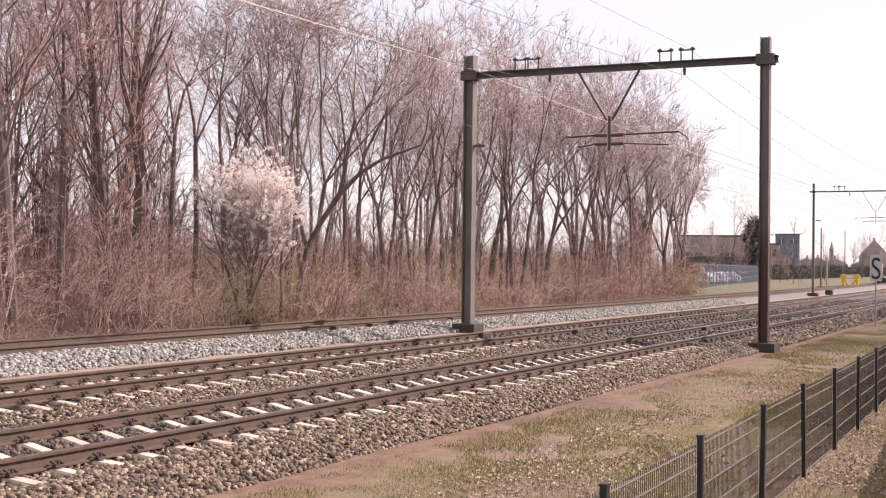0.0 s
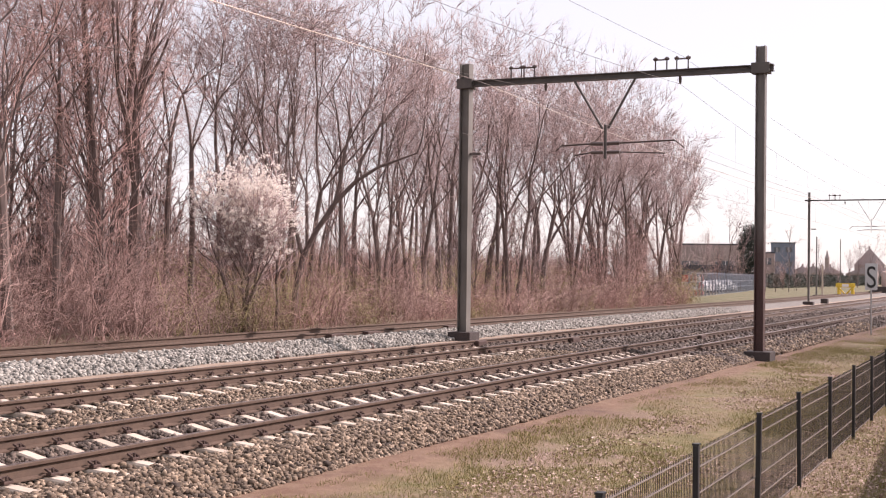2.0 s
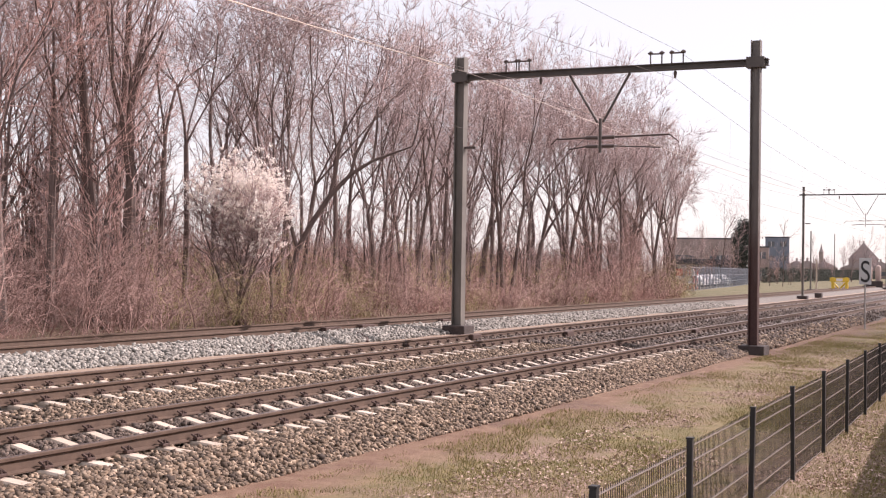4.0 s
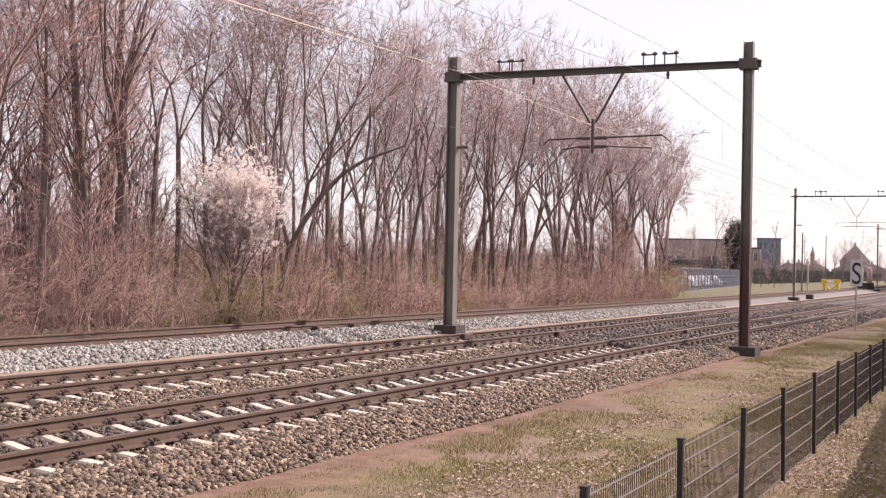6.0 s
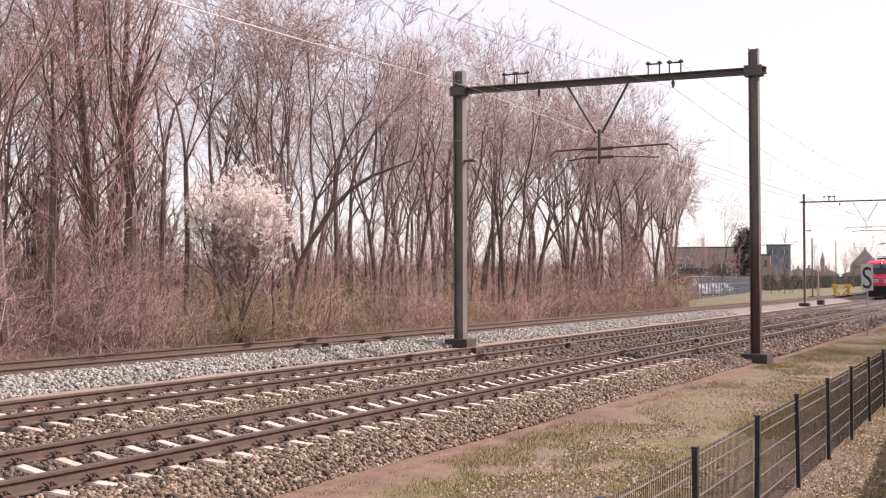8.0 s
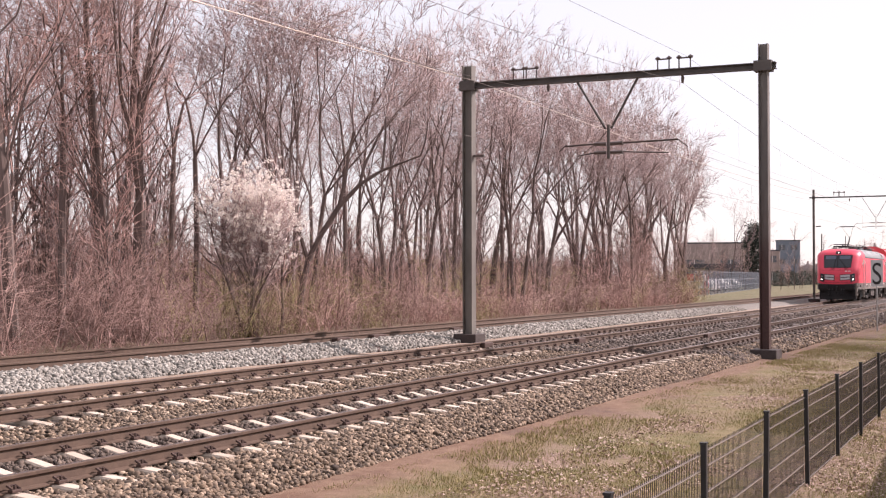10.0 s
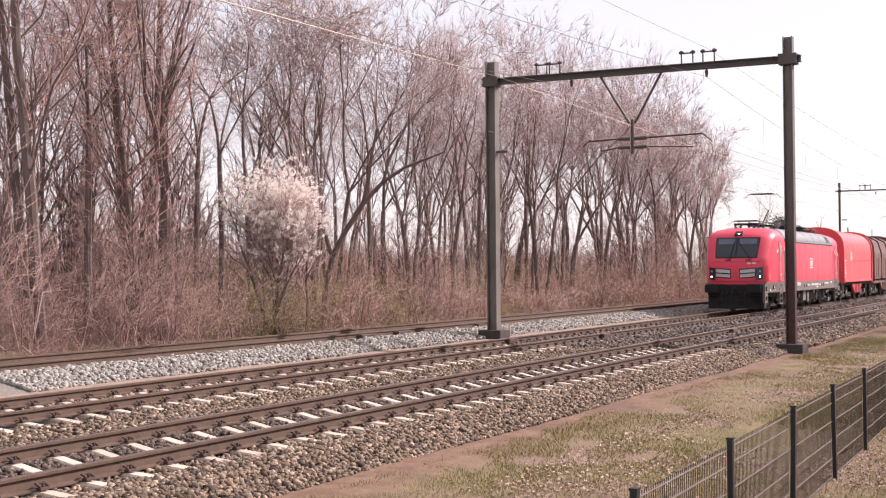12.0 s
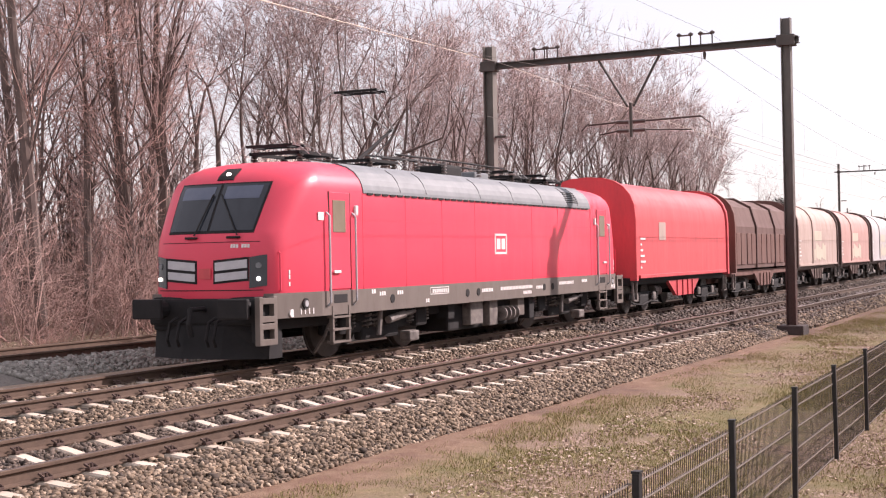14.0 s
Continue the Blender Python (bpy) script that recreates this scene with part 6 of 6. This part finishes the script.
part("wall", Mesh().box(-1.3, -1.3, -0.5, 1.3, 1.3, 15), M_BRICK, tower)
part("spire", Mesh().tube([(0, 0, 15), (0, 0, 17), (0, 0, 20)], [1.6, 0.8, 0.1], 8), M_ROOF, tower)


def leafy(name, count, box_of, size, material):
    r = np.random.default_rng(count)
    c = box_of(r, count)
    e1, e2 = r.normal(size=(count, 3)), r.normal(size=(count, 3))
    s = r.uniform(size * 0.6, size * 1.3, (count, 1))
    e1 = e1 / np.linalg.norm(e1, axis=1, keepdims=True) * s
    e2 = e2 / np.linalg.norm(e2, axis=1, keepdims=True) * s * 0.7
    v = np.stack([c - e1, c + e2, c + e1, c - e2], 1).reshape(-1, 3)
    return raw(name, v, np.arange(count * 4).reshape(-1, 4), material)


def hedge(x0, y0, x1, y1, h, label):
    def inside(r, n):
        u = r.random(n)
        return np.stack([x0 + (x1 - x0) * u, y0 + (y1 - y0) * u + r.uniform(-0.7, 0.7, n), r.random(n) ** 0.8 * (h + 0.25 * np.sin(u * 60))], -1)
    solo("hedge", leafy("hedge", 30000, inside, 0.1, M_HEDGE), None, label, "hedge", kind="stuff")


hedge(212, 43.5, 330, 46.5, 2.3, "dark clipped hedge along the far grass strip")
hedge(330, 46.5, 420, 52, 2.3, "dark clipped hedge along the far grass strip")


def evergreen():
    x, y = at_angle(12.4, 185)
    t = thing("evergreen_tree", "dense dark evergreen tree beside the yard", "tree", pose(x, y, 0))
    part("trunk", Mesh().tube([(0, 0, -0.2), (0.1, 0, 4), (0, 0, 8.5)], [0.25, 0.18, 0.04], 8), M_BARK, t)

    def cone(r, n):
        k = r.integers(0, 46, n)
        q = np.random.default_rng(3)
        cz = q.uniform(1.2, 8.6, 46)
        a = q.random(46) * 6.28
        rad = np.interp(cz, [0.8, 3, 6.5, 8.8], [1.25, 1.5, 1.15, 0.4]) * q.uniform(0.45, 1.0, 46)
        return np.stack([np.cos(a) * rad, np.sin(a) * rad, cz], -1)[k] + r.normal(size=(n, 3)) * [0.38, 0.38, 0.42]
    tagged(part("crown", leafy("crown", 9000, cone, 0.13, M_EVERGREEN), None, t), kind="stuff")


evergreen()
for a, dist, i, s in ((13.3, 160, 1, 0.85), (12.75, 165, 3, 0.75), (14.1, 150, 5, 0.7), (8.05, 260, 5, 0.85), (7.6, 265, 3, 0.8), (8.4, 262, 5, 0.7), (9.0, 300, 5, 0.55), (9.5, 310, 5, 0.5), (11.1, 215, 5, 0.4), (10.5, 240, 5, 0.42), (6.6, 300, 5, 0.7), (13.8, 205, 0, 0.55), (7.3, 225, 5, 0.5), (8.8, 230, 5, 0.42), (10.0, 235, 5, 0.4), (9.4, 238, 5, 0.45), (13.0, 190, 5, 0.45), (12.3, 210, 5, 0.42)):
    x, y = at_angle(a, dist)
    plant_tree(DEEP[i], x, y, 0, a * 77, s, "bare tree among the far gardens")


def buffer_stop():
    x = 140.0
    t = thing("buffer_stop", "yellow buffer stop at the siding's end", "buffer stop", pose(x, Y3 + bend(x), 0.2, 0, 0, 2))
    t.scale = (0.93, 0.9, 0.93)
    for s in (-1, 1):
        part("upright", Mesh().box(-0.12, s * 0.75 - 0.14, 0, 0.12, s * 0.75 + 0.14, 1.25, 0.02), M_YELLOW, t)
        part("strut", Mesh().tube([(0.1, s * 0.75, 1.1), (1.4, s * 0.75, 0.05)], 0.09, 6), M_YELLOW, t)
        part("foot", Mesh().tube([(-0.1, s * 0.7, 0.7), (-0.1, s * 0.1, 0.05)], 0.09, 6), M_YELLOW, t)
    part("cross_beam", Mesh().box(-0.22, -1.05, 0.75, -0.02, 1.05, 1.2, 0.03), M_YELLOW, t)
    part("warning_panel", Mesh().box(-0.26, -0.35, 0.82, -0.22, 0.35, 1.12), M_WHITE, t)


buffer_stop()


def sign():
    t = thing("line_sign", "pale trackside sign with a black S on a thin pole", "sign", pose(54.6, 7.2, -0.42, 0, 0, 4))
    part("pole", Mesh().tube([(0.03, 0, -0.2), (0.03, 0, 2.78)], 0.03, 8), M_GALV, t)
    pl = part("plate", Mesh().box(-0.012, -0.23, 1.8, 0.0, 0.23, 2.84, 0.004), M_PLATE, t)
    cu = bpy.data.curves.new("letter", "FONT")
    cu.body, cu.size, cu.align_x, cu.extrude = "S", 1.22, "CENTER", 0.004
    tmp = new("letter_outline", cu)
    bpy.context.view_layer.update()
    me = bpy.data.meshes.new_from_object(tmp.evaluated_get(bpy.context.evaluated_depsgraph_get()))
    bpy.data.objects.remove(tmp)
    me.materials.clear()
    me.materials.append(M_POST)
    ob = part("letter", me, None, pl, "black letter S")
    ob.matrix_basis = Matrix(((0, 0, -1, -0.018), (-0.72, 0, 0, 0), (0, 1, 0, 1.89), (0, 0, 0, 1)))


sign()
for x, y, h, mat in ((131.5, 22.4, 5.9, M_MAST), (133.0, 22.1, 3.2, M_PALEWIRE), (190, 14.0, 7.0, M_MAST), (260, 24.0, 7.0, M_MAST), (215, 33.0, 8.0, M_MAST)):
    p = thing("signal_post", "slim steel post beside the far track", "post", pose(x, y, -0.1))
    part("pole", Mesh().tube([(0, 0, 0), (0, 0, h)], [0.09, 0.06], 8), mat, p)
    part("foot", Mesh().box(-0.3, -0.3, -0.2, 0.3, 0.3, 0.3, 0.03), M_FOOT, p)
solo("cable_box", Mesh().box(-0.3, -0.26, 0, 0.3, 0.26, 0.36, 0.05), M_FOOT, "low black cable box beside the siding", "box", pose(104, 17.1, -0.1))
# two upright tanks on a dark base beyond the buffer stop
tanks = thing("twin_tank", "two pale upright tanks on a dark steel base", "tank", pose(173.7, 21.9, -0.1, 0, 0, 7))
part("base", Mesh().box(-0.9, -1.1, 0, 0.9, 1.1, 0.95, 0.06), M_FOOT, tanks, "dark steel base")
for y in (-0.55, 0.5):
    part("tank", Mesh().tube([(0, y, 0.94), (0, y, 1.0), (0, y, 2.6), (0, y, 2.8), (0, y, 2.9)], [0.3, 0.34, 0.34, 0.26, 0.1], 14), M_HOOD_TAN, tanks, "", True)
# dark tubes added in place of the grooves that cross the pale ballast
for x in (25.6, 30.2):
    pts = [(x + 0.0, 16.1 + bend(x), -0.13), (x + 0.5, 16.4 + bend(x), -0.06), (x + 0.9, 16.9 + bend(x), 0.03), (x + 1.15, 17.2 + bend(x), 0.06)]
    solo("hose", Mesh().tube(pts, [0.045, 0.06, 0.05, 0.03], 7), M_CLIP, "dark hose lying across the pale ballast", "hose")


def far_woods():
    """The dim brushwood behind the trunks, too far to tell stems apart."""
    r = np.random.default_rng(12)
    n = 26000
    x = r.uniform(26, 175, n)
    y = r.uniform(32, 56, n) + (x - 28) * 0.12
    z1 = r.uniform(1.2, 3.9, n) + 0.5 * np.sin(x * 0.3) + np.clip((62 - x) * 0.05, 0, 1.4) * r.random(n)
    a = np.stack([x, y, np.zeros(n)], -1)
    b = a + np.stack([r.normal(size=n) * 0.7, r.normal(size=n) * 0.7, np.maximum(z1, 0.6)], -1)
    t = Twigs()
    t.a, t.b, t.r, t.s = list(a), list(b), list(r.uniform(0.012, 0.035, n)), list(r.uniform(0.004, 0.012, n))
    keep = x / y < 2.9
    t.a, t.b, t.r, t.s = a[keep], b[keep], np.array(t.r)[keep], np.array(t.s)[keep]
    tagged(new("far_woods", t.mesh("far_woods", M_BRUSH)), "dim brown brushwood deep behind the trunks", "wood", kind="stuff")


far_woods()

random.seed(21)
for k in range(26):
    a, dist = 6.4 + k * 0.33 + random.uniform(-0.15, 0.15), random.uniform(150, 235)
    x, y = at_angle(a, dist)
    if y - bend(x) < 24:
        continue
    plant_tree(SAPLING[k % 4], x, y, 0, k * 50, random.uniform(0.7, 1.2), "slender bare garden tree beyond the hedge")


SPEED, X_END, RAIL_TOP = 18.55, 17.8, 0.042


def motions():
    """The train runs along the far main track at an even pace, its wheels rolling."""
    for thing_, back in TRAIN:
        rows = []
        for k in range(15):
            x = X_END + SPEED * (14 - k) + back
            rows.append((k, pose(x, Y2 + bend(x), RAIL_TOP, 0, 0, math.degrees(math.atan(2 * CURVE * x)))))
        walk(thing_, rows)
    for ob, r in WHEELS[:16]:
        at = ob.matrix_basis.copy()
        rows = []
        dt = 1 / 30
        count = int(14 / dt)
        sign = -1 if abs(at.to_euler().z) < 0.1 else 1
        for k in range(count + 1):
            rows.append((k * dt, at @ pose(0, 0, 0, 0, sign * math.degrees(SPEED * k * dt / r), 0)))
        walk(ob, rows)


motions()
